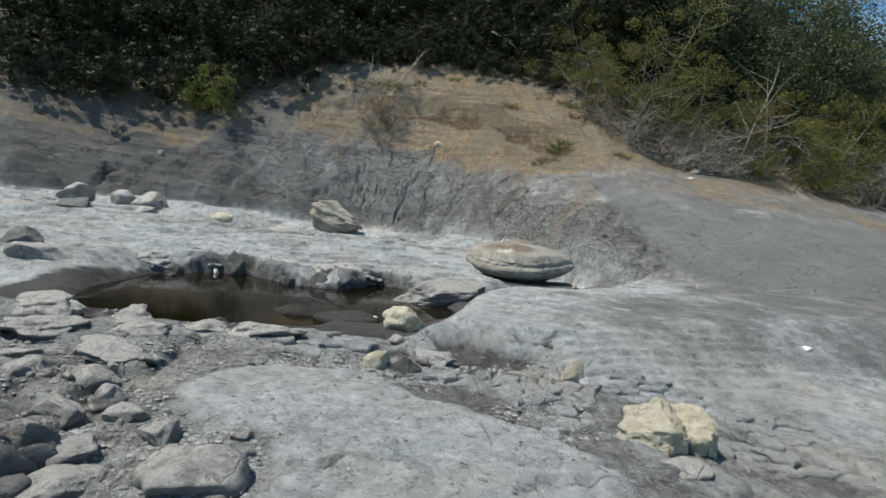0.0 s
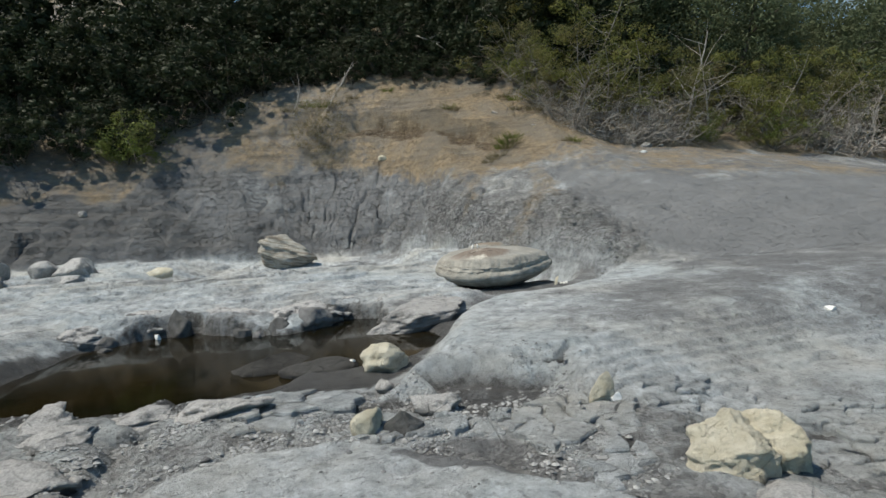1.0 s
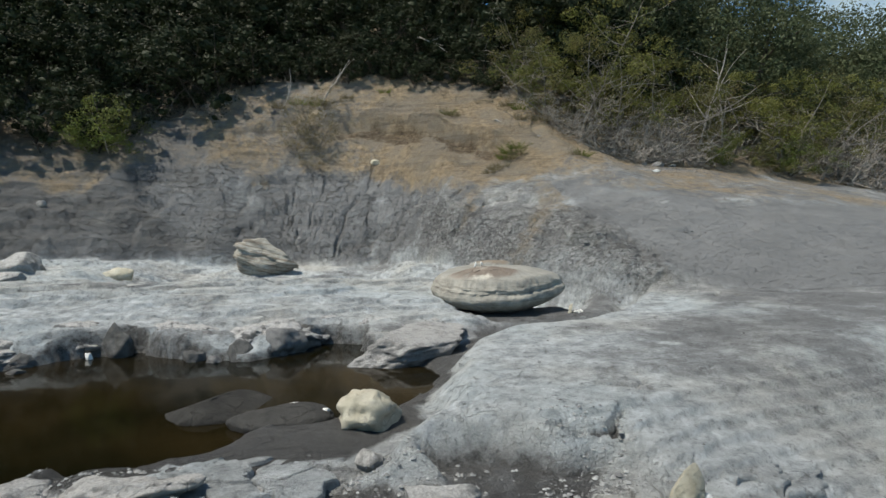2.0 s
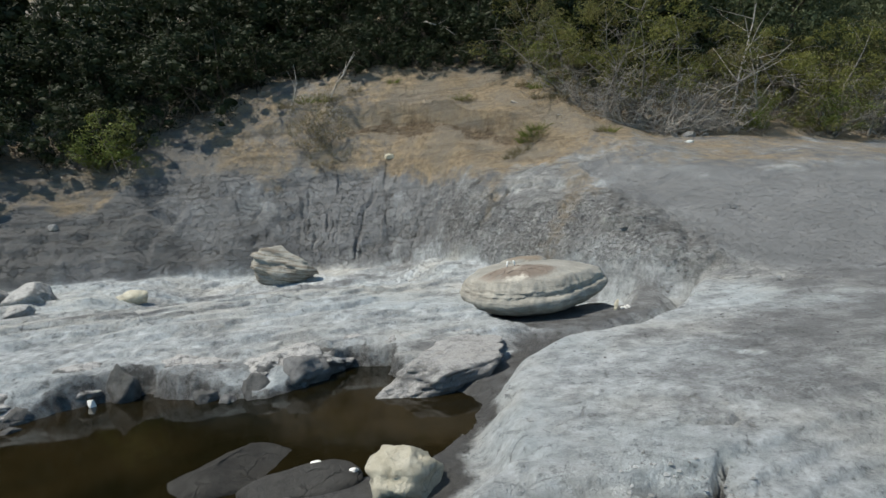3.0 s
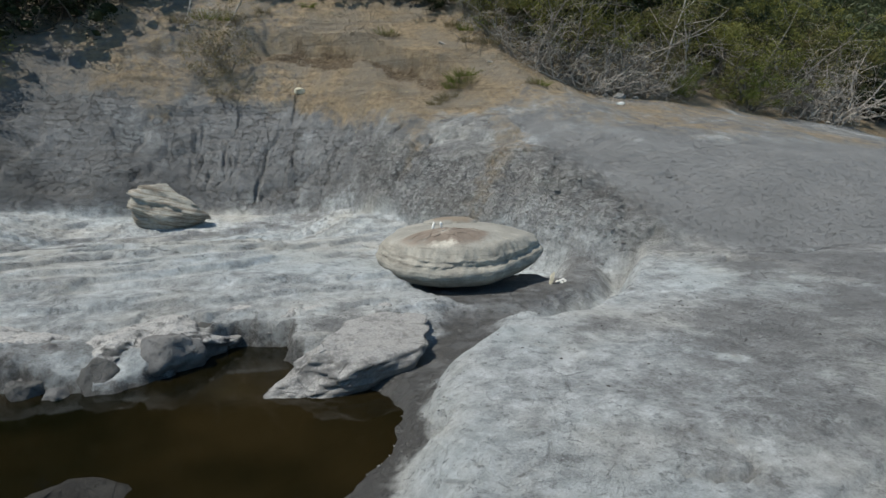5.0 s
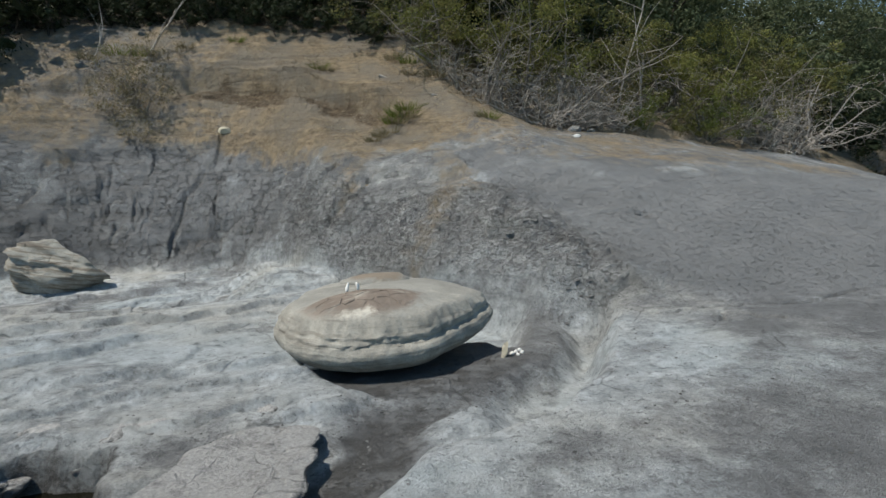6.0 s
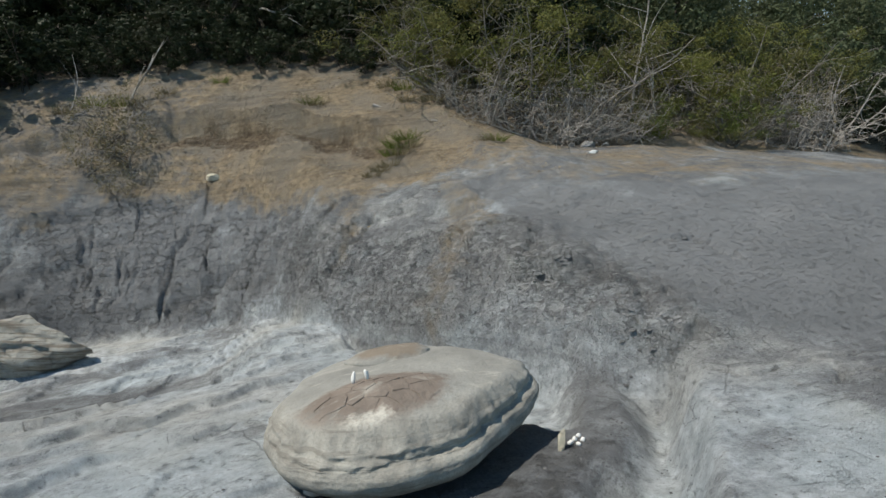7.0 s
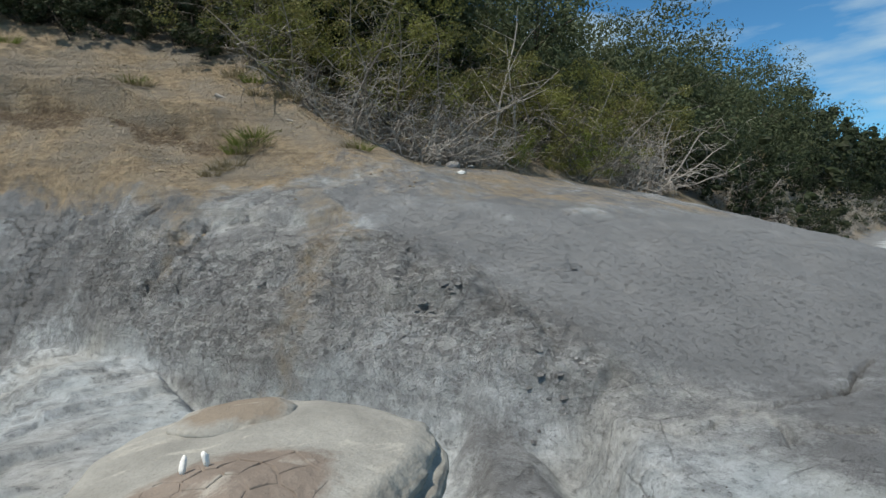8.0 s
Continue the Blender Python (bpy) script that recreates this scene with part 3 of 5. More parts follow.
def ground_material():
    m = Mat("claystone_ground")
    big, mid, six, grain = m.noise(0.5, 5), m.noise(4.0, 7, 0.65), m.noise(7.0, 9, 0.72), m.noise(50, 5, 0.75)
    speck = m.noise(150, 3, 0.7)
    streak = m.noise(1.5, 10, 0.7, m.place((1.0, 1.1, 1.0), (0, 0, 0.35)))
    rub, onbank0 = m.attr("rubble"), m.attr("bank")
    grey = m.mix(m.span(mid, 0.35, 0.68), (0.15, 0.155, 0.157), (0.22, 0.227, 0.23))
    grey = m.mix(m.math("MULTIPLY", m.span(six, 0.52, 0.66), 0.5), grey, (0.085, 0.088, 0.09))
    crust = m.mix(m.span(six, 0.35, 0.66), (0.28, 0.305, 0.312), (0.61, 0.65, 0.66))
    crust = m.mix(m.math("MULTIPLY", m.span(big, 0.46, 0.62), 0.5), crust, (0.50, 0.475, 0.41))
    crust = m.mix(m.math("MULTIPLY", m.span(m.noise(0.42, 5, 0.6), 0.5, 0.58), 0.32), crust, (0.46, 0.535, 0.56))
    amount = m.math("MULTIPLY", m.attr("pale"), m.span(streak, 0.25, 0.75, 0.8, 1.2))
    amount = m.math("ADD", amount, m.math("MULTIPLY", m.span(m.noise(1.5, 9, 0.68), 0.36, 0.64, -0.34, 0.34), m.span(m.attr("plain"), 0, 1, 1.0, 0.3)))
    amount = m.math("ADD", amount, m.span(six, 0.3, 0.7, -0.16, 0.16))
    amount = m.math("ADD", amount, m.span(grain, 0.3, 0.7, -0.34, 0.34))
    col = m.mix(m.span(amount, 0.24, 1.0), grey, crust)
    # loose chips bedded in the surface
    chips = m.node("TexVoronoi", Scale=34.0)
    m.link(m.place(), chips.inputs["Vector"])
    tone = m.node("SeparateColor")
    m.link(chips.outputs["Color"], tone.inputs[0])
    col = m.mix(m.math("MULTIPLY", m.span(rub, 0.3, 1.0), m.span(m.noise(3.1, 6, 0.7), 0.42, 0.58, 0.0, 0.75)), col, m.mix(m.span(tone.outputs[0], 0.15, 0.9), (0.12, 0.12, 0.118), (0.36, 0.358, 0.345)))
    clods = m.node("TexVoronoi", Scale=13.0)
    m.link(m.place((1, 1, 1.6)), clods.inputs["Vector"])
    ctone = m.node("SeparateColor")
    m.link(clods.outputs["Color"], ctone.inputs[0])
    broken = m.math("MULTIPLY", m.math("MULTIPLY", m.span(rub, 0.35, 0.8), onbank0), m.span(m.noise(2.2, 6, 0.7), 0.36, 0.50))
    col = m.mix(m.math("MULTIPLY", broken, 0.55), col, m.mix(m.span(ctone.outputs[0], 0.1, 0.9), (0.10, 0.10, 0.098), (0.46, 0.46, 0.45)))
    earth = m.mix(m.span(six, 0.32, 0.66), (0.19, 0.146, 0.094), (0.43, 0.338, 0.22))
    earth = m.mix(m.math("MULTIPLY", m.span(m.noise(0.9, 6), 0.44, 0.6), 0.85), earth, (0.255, 0.225, 0.178))
    earth = m.mix(m.math("MULTIPLY", m.span(m.noise(2.0, 7, 0.72, m.place((0.4, 0.4, 3.0))), 0.55, 0.66), 0.4), earth, (0.16, 0.115, 0.07))
    oc = m.math("ADD", m.attr("ochre"), m.span(mid, 0.3, 0.7, -0.35, 0.35))
    col = m.mix(m.span(oc, 0.25, 0.8), col, earth)
    split = m.node("TexVoronoi", Scale=3.2)
    split.feature = "DISTANCE_TO_EDGE"
    wob = m.node("MixRGB", Fac=0.6)
    wob.blend_type = "ADD"
    wobn = m.node("TexNoise", Scale=3.0, Detail=6.0, Roughness=0.7)
    m.link(m.place((1.0, 1.0, 2.2), (0, 0, 0.3)), wob.inputs[1])
    m.link(m.place(), wobn.inputs["Vector"])
    m.link(wobn.outputs["Color"], wob.inputs[2])
    m.link(wob.outputs[0], split.inputs["Vector"])
    # fractures in the bank: bump lines with their inner shade painted dark
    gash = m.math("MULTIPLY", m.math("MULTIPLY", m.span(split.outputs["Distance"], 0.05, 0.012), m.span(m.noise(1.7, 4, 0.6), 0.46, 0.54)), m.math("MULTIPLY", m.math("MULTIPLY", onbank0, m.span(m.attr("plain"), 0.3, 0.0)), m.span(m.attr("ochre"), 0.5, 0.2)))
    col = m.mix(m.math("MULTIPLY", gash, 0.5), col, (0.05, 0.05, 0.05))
    beds = m.noise(1.0, 7, 0.72, m.place((0.35, 0.35, 4.5), (0.12, -0.16, 0)))
    onbank = m.attr("bank")
    col = m.mix(m.math("MULTIPLY", m.span(beds, 0.53, 0.60), m.math("MULTIPLY", onbank, 0.28)), col, (0.085, 0.077, 0.066))
    # left part of the bank, mixed towards a darker grey
    col = m.mix(m.math("MULTIPLY", m.attr("left_dark"), 0.72), col, (0.088, 0.088, 0.086))
    plain = m.attr("plain")
    col = m.mix(m.math("MULTIPLY", plain, 0.72), col, m.mix(m.span(m.noise(0.8, 6, 0.6), 0.35, 0.65), (0.128, 0.133, 0.134), (0.176, 0.181, 0.181)))
    umber = m.math("MULTIPLY", m.span(m.attr("ochre"), 1.1, 1.7), m.span(m.noise(9, 5, 0.7), 0.38, 0.55, 0.25, 0.9))
    col = m.mix(umber, col, (0.115, 0.08, 0.048))
    # wet mud, and painted shade of clefts and cracks, share one dark tone
    wet_or_shade = m.span(m.math("ADD", m.attr("wet_or_shade"), m.span(six, 0.3, 0.7, -0.3, 0.3)), 0.35, 0.65)
    col = m.mix(wet_or_shade, col, m.mix(m.span(grain, 0.3, 0.7), (0.055, 0.055, 0.053), (0.12, 0.12, 0.116)))
    # hair cracks and pits
    bent = m.node("MixRGB", Fac=0.12)
    bent.blend_type = "ADD"
    warp = m.node("TexNoise", Scale=2.6, Detail=5.0)
    m.link(m.place(), warp.inputs["Vector"])
    m.link(m.place(), bent.inputs[1])
    m.link(warp.outputs["Color"], bent.inputs[2])
    lines = []
    for scale, width, cover in ((1.3, 0.012, 0.55), (4.0, 0.022, 0.58)):
        v = m.node("TexVoronoi", Scale=scale)
        v.feature = "DISTANCE_TO_EDGE"
        m.link(bent.outputs[0], v.inputs["Vector"])
        lines.append(m.math("MULTIPLY", m.span(v.outputs["Distance"], width, width * 0.3), m.span(m.noise(1.1 * scale, 3), cover, cover + 0.06)))
    crack = m.math("MAXIMUM", lines[0], m.math("MULTIPLY", lines[1], 0.5))
    crack = m.math("MULTIPLY", crack, m.span(plain, 0.0, 0.6, 1.0, 0.0))
    col = m.mix(m.math("MULTIPLY", crack, 0.35), col, (0.06, 0.06, 0.06))
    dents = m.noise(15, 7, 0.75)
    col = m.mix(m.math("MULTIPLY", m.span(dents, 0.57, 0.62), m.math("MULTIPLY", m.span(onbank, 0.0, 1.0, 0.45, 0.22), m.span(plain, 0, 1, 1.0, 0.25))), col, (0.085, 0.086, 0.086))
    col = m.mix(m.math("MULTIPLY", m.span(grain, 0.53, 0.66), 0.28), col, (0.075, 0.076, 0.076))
    col = m.mix(m.math("MULTIPLY", m.span(speck, 0.58, 0.68), 0.25), col, (0.6, 0.61, 0.6))
    rough = m.span(wet_or_shade, 0, 1, 0.93, 0.45)
    rb = m.math("MULTIPLY", m.span(rub, 0, 1, 0.42, 1.4), m.span(plain, 0, 1, 1.0, 0.4))
    n0 = m.bump(m.math("MULTIPLY", chips.outputs["Distance"], m.math("MULTIPLY", rub, -1.0)), 0.8, 0.025)
    n0 = m.bump(m.math("MULTIPLY", clods.outputs["Distance"], broken), 1.0, -0.09, n0)
    n1 = m.bump(m.math("MULTIPLY", m.noise(8, 10, 0.76), rb), 1.0, 0.14, n0)
    n1 = m.bump(m.span(dents, 0.66, 0.54), 0.7, 0.025, n1)
    n1 = m.bump(m.math("MULTIPLY", m.span(beds, 0.62, 0.5), onbank), 0.4, 0.05, n1)
    n1 = m.bump(crack, 0.8, -0.02, n1)
    n1 = m.bump(gash, 0.9, -0.05, n1)
    n2 = m.bump(grain, 0.8, 0.022, n1)
    return m.done(col, rough, n2)


def stone_material(name, dark, light, scale=7.0, layers=0.0, stain=(0.3, 0.27, 0.2), crust=0.0, split=0.3):
    """Weathered stone; layers: how far it shows bedding."""
    m = Mat(name)
    own = m.place(world_space=False)
    mid, grain = m.noise(scale, 6, 0.6, own), m.noise(scale * 8, 4, 0.7, own)
    col = m.mix(m.span(mid, 0.32, 0.68), dark, light)
    if layers:
        band = m.noise(2.5, 4, 0.6, m.place((0.7, 0.7, 9.0), (0.05, 0.03, 0), False))
        col = m.mix(m.math("MULTIPLY", m.span(band, 0.5, 0.58), layers), col, stain)
    col = m.mix(m.math("MULTIPLY", m.span(m.noise(scale * 0.4, 4, 0.6, own), 0.55, 0.7), 0.5), col, stain)
    col = m.mix(m.math("MULTIPLY", m.random(), 0.22), col, (0.2, 0.2, 0.195))
    col = m.mix(m.math("MULTIPLY", m.span(m.noise(scale * 3.5, 6, 0.75, own), 0.54, 0.68), 0.45), col, (dark[0] * 0.45, dark[1] * 0.45, dark[2] * 0.45))
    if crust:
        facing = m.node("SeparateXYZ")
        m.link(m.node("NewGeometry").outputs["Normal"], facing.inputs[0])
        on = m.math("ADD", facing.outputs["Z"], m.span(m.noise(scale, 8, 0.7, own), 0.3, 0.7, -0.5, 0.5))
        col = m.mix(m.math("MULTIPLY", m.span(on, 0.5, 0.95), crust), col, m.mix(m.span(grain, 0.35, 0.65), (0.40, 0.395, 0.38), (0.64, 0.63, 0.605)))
    v = m.node("TexVoronoi", Scale=scale * 0.55)
    v.feature = "DISTANCE_TO_EDGE"
    bent = m.node("MixRGB", Fac=0.15)
    bent.blend_type = "ADD"
    warp = m.node("TexNoise", Scale=scale * 0.6, Detail=4.0)
    m.link(own, warp.inputs["Vector"])
    m.link(own, bent.inputs[1])
    m.link(warp.outputs["Color"], bent.inputs[2])
    m.link(bent.outputs[0], v.inputs["Vector"])
    crack = m.math("MULTIPLY", m.span(v.outputs["Distance"], 0.03, 0.008), m.span(m.noise(scale * 0.5, 3, 0.5, own), 0.48, 0.55))
    col = m.mix(m.math("MULTIPLY", crack, split), col, (dark[0] * 0.25, dark[1] * 0.25, dark[2] * 0.25))
    n1 = m.bump(m.noise(scale * 1.3, 10, 0.75, own), 0.9, 0.07)
    n1 = m.bump(crack, 0.8, -0.02, n1)
    return m.done(col, 0.9, m.bump(grain, 0.7, 0.012, n1))


def leaf_material(name, dark, light, dry=(0.16, 0.13, 0.06)):
    m = Mat(name)
    isl = m.node("NewGeometry").outputs["Random Per Island"]
    patch = m.span(m.noise(2.6, 3, 0.6), 0.35, 0.65)
    col = m.mix(m.math("ADD", m.math("MULTIPLY", isl, 0.35), m.math("MULTIPLY", patch, 0.65)), dark, light)
    col = m.mix(m.math("MULTIPLY", m.span(m.noise(0.9, 4), 0.48, 0.68), 0.7), col, dry)
    col = m.mix(m.math("MULTIPLY", m.random(), 0.45), col, light)
    m.b.inputs["Subsurface Weight"].default_value = 0.0
    out = m.done(col, 0.62)
    tr = m.node("BsdfTranslucent")
    m.link(col, tr.inputs["Color"])
    mx = m.node("MixShader", Fac=0.28)
    m.link(m.b.outputs[0], mx.inputs[1])
    m.link(tr.outputs[0], mx.inputs[2])
    m.link(mx.outputs[0], m.t.nodes["Material Output"].inputs["Surface"])
    return out


def gravel_material(name, dark, light):
    m = Mat(name)
    return m.done(m.mix(m.node("NewGeometry").outputs["Random Per Island"], dark, light), 0.9, m.bump(m.noise(90, 3), 0.4, 0.004))


def boulder_material():
    """Banded sandstone, washed over with grey-brown silt on top."""
    m = Mat("banded_sandstone")
    own = m.place(world_space=False)
    mid, grain = m.noise(5, 7, 0.65, own), m.noise(60, 4, 0.7, own)
    stone = m.mix(m.span(mid, 0.3, 0.7), (0.18, 0.172, 0.15), (0.40, 0.385, 0.335))
    band = m.noise(2.0, 6, 0.65, m.place((0.6, 0.6, 11.0), (0.03, 0.05, 0), False))
    stone = m.mix(m.math("MULTIPLY", m.span(band, 0.52, 0.60), 0.6), stone, (0.17, 0.155, 0.13))
    silt = m.mix(m.span(m.noise(2.2, 5, 0.6, own), 0.35, 0.65), (0.222, 0.218, 0.195), (0.315, 0.31, 0.278))
    up = m.node("SeparateXYZ")
    m.link(own, up.inputs[0])
    top = m.span(m.math("ADD", up.outputs["Z"], m.span(mid, 0.3, 0.7, -0.04, 0.04)), 0.41, 0.47)
    ring = m.node("VectorMath")
    ring.operation = "DISTANCE"
    mp = m.node("Mapping")
    mp.inputs["Scale"].default_value = (1.85, 3.1, 0.0)
    m.link(own, mp.inputs["Vector"])
    m.link(mp.outputs[0], ring.inputs[0])
    ring.inputs[1].default_value = (-0.27 * 1.85, -0.33 * 3.1, 0.0)
    near = m.math("ADD", ring.outputs["Value"], m.span(mid, 0.3, 0.7, -0.22, 0.22))
    silt = m.mix(m.span(near, 1.05, 0.85), silt, m.mix(m.span(mid, 0.3, 0.7), (0.15, 0.122, 0.10), (0.235, 0.195, 0.16)))
    mp2 = m.node("Mapping")
    mp2.inputs["Scale"].default_value = (3.4, 4.6, 0.0)
    m.link(own, mp2.inputs["Vector"])
    ring2 = m.node("VectorMath")
    ring2.operation = "DISTANCE"
    m.link(mp2.outputs[0], ring2.inputs[0])
    ring2.inputs[1].default_value = (0.08 * 3.4, 0.5 * 4.6, 0.0)
    near2 = m.math("ADD", ring2.outputs["Value"], m.span(mid, 0.3, 0.7, -0.25, 0.25))
    silt = m.mix(m.span(near2, 1.1, 0.8), silt, (0.21, 0.175, 0.135))
    # chalky bloom before the mud, pale swirls on the silt
    mp3 = m.node("Mapping")
    mp3.inputs["Scale"].default_value = (3.6, 8.0, 0.0)
    m.link(own, mp3.inputs["Vector"])
    ring3 = m.node("VectorMath")
    ring3.operation = "DISTANCE"
    m.link(mp3.outputs[0], ring3.inputs[0])
    ring3.inputs[1].default_value = (-0.34 * 3.6, -0.60 * 8.0, 0.0)
    near3 = m.math("ADD", ring3.outputs["Value"], m.span(m.noise(7, 5, 0.7, own), 0.3, 0.7, -0.45, 0.45))
    silt = m.mix(m.span(near3, 0.75, 0.35), silt, (0.52, 0.49, 0.42))
    swirl = m.noise(2.4, 5, 0.6, m.place((1.0, 2.6, 1.0), (0, 0, -0.4), False), 1.2)
    silt = m.mix(m.math("MULTIPLY", m.span(swirl, 0.58, 0.68), 0.5), silt, (0.42, 0.405, 0.35))
    col = m.mix(top, stone, silt)
    col = m.mix(m.math("MULTIPLY", m.span(grain, 0.5, 0.68), 0.35), col, (0.12, 0.11, 0.095))
    return m.done(col, 0.9, m.bump(grain, 0.5, 0.008, m.bump(mid, 0.7, 0.04)))


def wood_material(name, dark, light):
    m = Mat(name)
    return m.done(m.mix(m.span(m.noise(14, 4, 0.6, m.place((1, 1, 0.3))), 0.3, 0.7), dark, light), 0.85, m.bump(m.noise(40, 4), 0.5, 0.01))


def water_material():
    m = Mat("muddy_water")
    shallow = m.noise(0.8, 3)
    m.b.inputs["IOR"].default_value, m.b.inputs["Specular IOR Level"].default_value = 1.33, 0.35
    col = m.mix(m.span(shallow, 0.35, 0.65), (0.004, 0.004, 0.0015), (0.016, 0.0115, 0.0045))
    m.b.inputs["Alpha"].default_value = 0.96
    return m.done(col, 0.06, m.bump(m.noise(9, 2), 0.05, 0.01))


GROUND = ground_material()
SANDSTONE = stone_material("layered_sandstone", (0.30, 0.29, 0.25), (0.46, 0.445, 0.39), 6, 0.8, (0.20, 0.165, 0.125), split=0.05)
YELLOW = stone_material("yellow_limestone", (0.56, 0.51, 0.37), (0.78, 0.74, 0.60), 8, 0, (0.50, 0.41, 0.27), split=0.2)
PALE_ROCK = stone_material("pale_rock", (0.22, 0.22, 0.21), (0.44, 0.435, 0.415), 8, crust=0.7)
GREY_ROCK = stone_material("grey_rock", (0.15, 0.15, 0.148), (0.27, 0.27, 0.265), 9)
WET_ROCK = stone_material("wet_rock", (0.085, 0.085, 0.08), (0.17, 0.17, 0.165), 9)
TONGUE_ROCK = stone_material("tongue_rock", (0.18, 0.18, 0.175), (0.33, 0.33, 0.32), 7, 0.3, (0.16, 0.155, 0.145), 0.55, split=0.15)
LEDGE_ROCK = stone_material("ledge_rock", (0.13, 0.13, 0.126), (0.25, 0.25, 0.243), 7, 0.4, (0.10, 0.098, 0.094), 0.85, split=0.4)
BOULDER_STONE = boulder_material()
DARK_SLATE = stone_material("dark_slate", (0.030, 0.029, 0.026), (0.060, 0.058, 0.052), 7, 0, (0.045, 0.04, 0.032), split=0.3)
WHITE = Mat("white_pebble")
CHALK = WHITE.done(WHITE.mix(WHITE.span(WHITE.noise(30, 4), 0.3, 0.7), (0.68, 0.67, 0.62), (0.84, 0.83, 0.79)), 0.85, WHITE.bump(WHITE.noise(60, 4), 0.5, 0.006))
WATERM = water_material()
# below true foliage colour: the wood's deep shade is put into these leaves
LEAF_SHADED = leaf_material("shaded_leaves", (0.010, 0.017, 0.007), (0.034, 0.048, 0.019), (0.034, 0.034, 0.014))
LEAF_MID = leaf_material("mid_green_leaves", (0.032, 0.046, 0.022), (0.10, 0.125, 0.06), (0.085, 0.09, 0.045))
LEAF_GREEN = leaf_material("green_leaves", (0.035, 0.046, 0.013), (0.20, 0.205, 0.05))
LEAF_OLIVE = leaf_material("olive_leaves", (0.055, 0.056, 0.02), (0.175, 0.168, 0.065), (0.17, 0.12, 0.06))
LEAF_LIME = leaf_material("bright_leaves", (0.085, 0.115, 0.02), (0.17, 0.20, 0.05))
LEAF_DRY = leaf_material("dry_leaves", (0.11, 0.095, 0.05), (0.22, 0.19, 0.11), (0.2, 0.17, 0.1))
TWIG = wood_material("grey_twigs", (0.13, 0.115, 0.095), (0.30, 0.28, 0.245))
PALE_TWIG = wood_material("bleached_twigs", (0.22, 0.20, 0.175), (0.46, 0.43, 0.39))
BARK = wood_material("dark_bark", (0.05, 0.042, 0.034), (0.12, 0.10, 0.08))


# ---- building blocks ----
def part(name, data, parent, label=""):
    ob = new(name, data)
    ob.parent = parent
    return tagged(ob, label)


def thing(name, place, label, category, group="", kind=""):
    ob = new(name)
    ob.empty_display_size = 0.1
    ob.matrix_world = place
    return tagged(ob, label, category, group, kind)


def spread(stops, grow, far):
    """Coordinates in the steps that are given from stop to stop, and in growing ones out to far on both sides."""
    mid = np.concatenate([np.arange(a, b - s / 3, s) for (a, s), (b, _) in zip(stops, stops[1:])])
    low, v, s = [], mid[0], stops[0][1]
    while v > -far:
        s *= grow
        v -= s
        low.append(v)
    out, v, s = [], mid[-1], stops[-1][1]
    while v < far:
        v += s
        s *= grow
        out.append(v)
    return np.concatenate([low[::-1], mid, out])


def build_ground():
    gx = spread([(-10.0, 0.075), (-5.0, 0.045), (-2.3, 0.028), (2.6, 0.028), (5.0, 0.06), (11.0, 0.08)], 1.09, 1500)
    gy = spread([(2.6, 0.03), (6.6, 0.032), (9.6, 0.026), (13.2, 0.045), (18.0, 0.05), (23.4, 0.06)], 1.10, 1500)
    X, Y = np.meshgrid(gx, gy)
    z, pale, ochre, wet_or_shade, rubble, onbank, plain, left_dark = land(X.ravel(), Y.ravel())
    nx, ny = len(gx), len(gy)
    GRID.extend((gx, gy, z.reshape(ny, nx)))
    i = (np.arange(ny - 1)[:, None] * nx + np.arange(nx - 1)[None, :]).ravel()
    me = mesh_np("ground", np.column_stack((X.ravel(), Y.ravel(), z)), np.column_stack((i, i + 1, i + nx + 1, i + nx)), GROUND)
    for key, v in (("pale", pale), ("ochre", ochre), ("wet_or_shade", wet_or_shade), ("rubble", rubble), ("bank", onbank), ("plain", plain), ("left_dark", left_dark)):
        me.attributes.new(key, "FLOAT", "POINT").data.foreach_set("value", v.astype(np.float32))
    return tagged(new("ground", me), "bare grey claystone creek bed and eroded bank", "ground", kind="structure")


LAND = build_ground()


def build_water():
    bm = bmesh.new()
    wide = [(-4.3, 6.2), (-4.3, 9.8), (-2.5, 10.4), (-0.3, 10.3), (0.3, 9.0), (0.3, 7.6), (-1.0, 6.2)]
    top = [bm.verts.new((x, y, WATER)) for x, y in wide]
    bm.faces.new(top)
    bmesh.ops.recalc_face_normals(bm, faces=bm.faces)
    if bm.faces[:][0].normal.z < 0:
        bmesh.ops.reverse_faces(bm, faces=bm.faces[:])
    me = bpy.data.meshes.new("water")
    bm.to_mesh(me)
    me.materials.append(WATERM)
    return tagged(new("water", me), "still brown muddy water in a rock pool", "pool", kind="structure")


build_water()


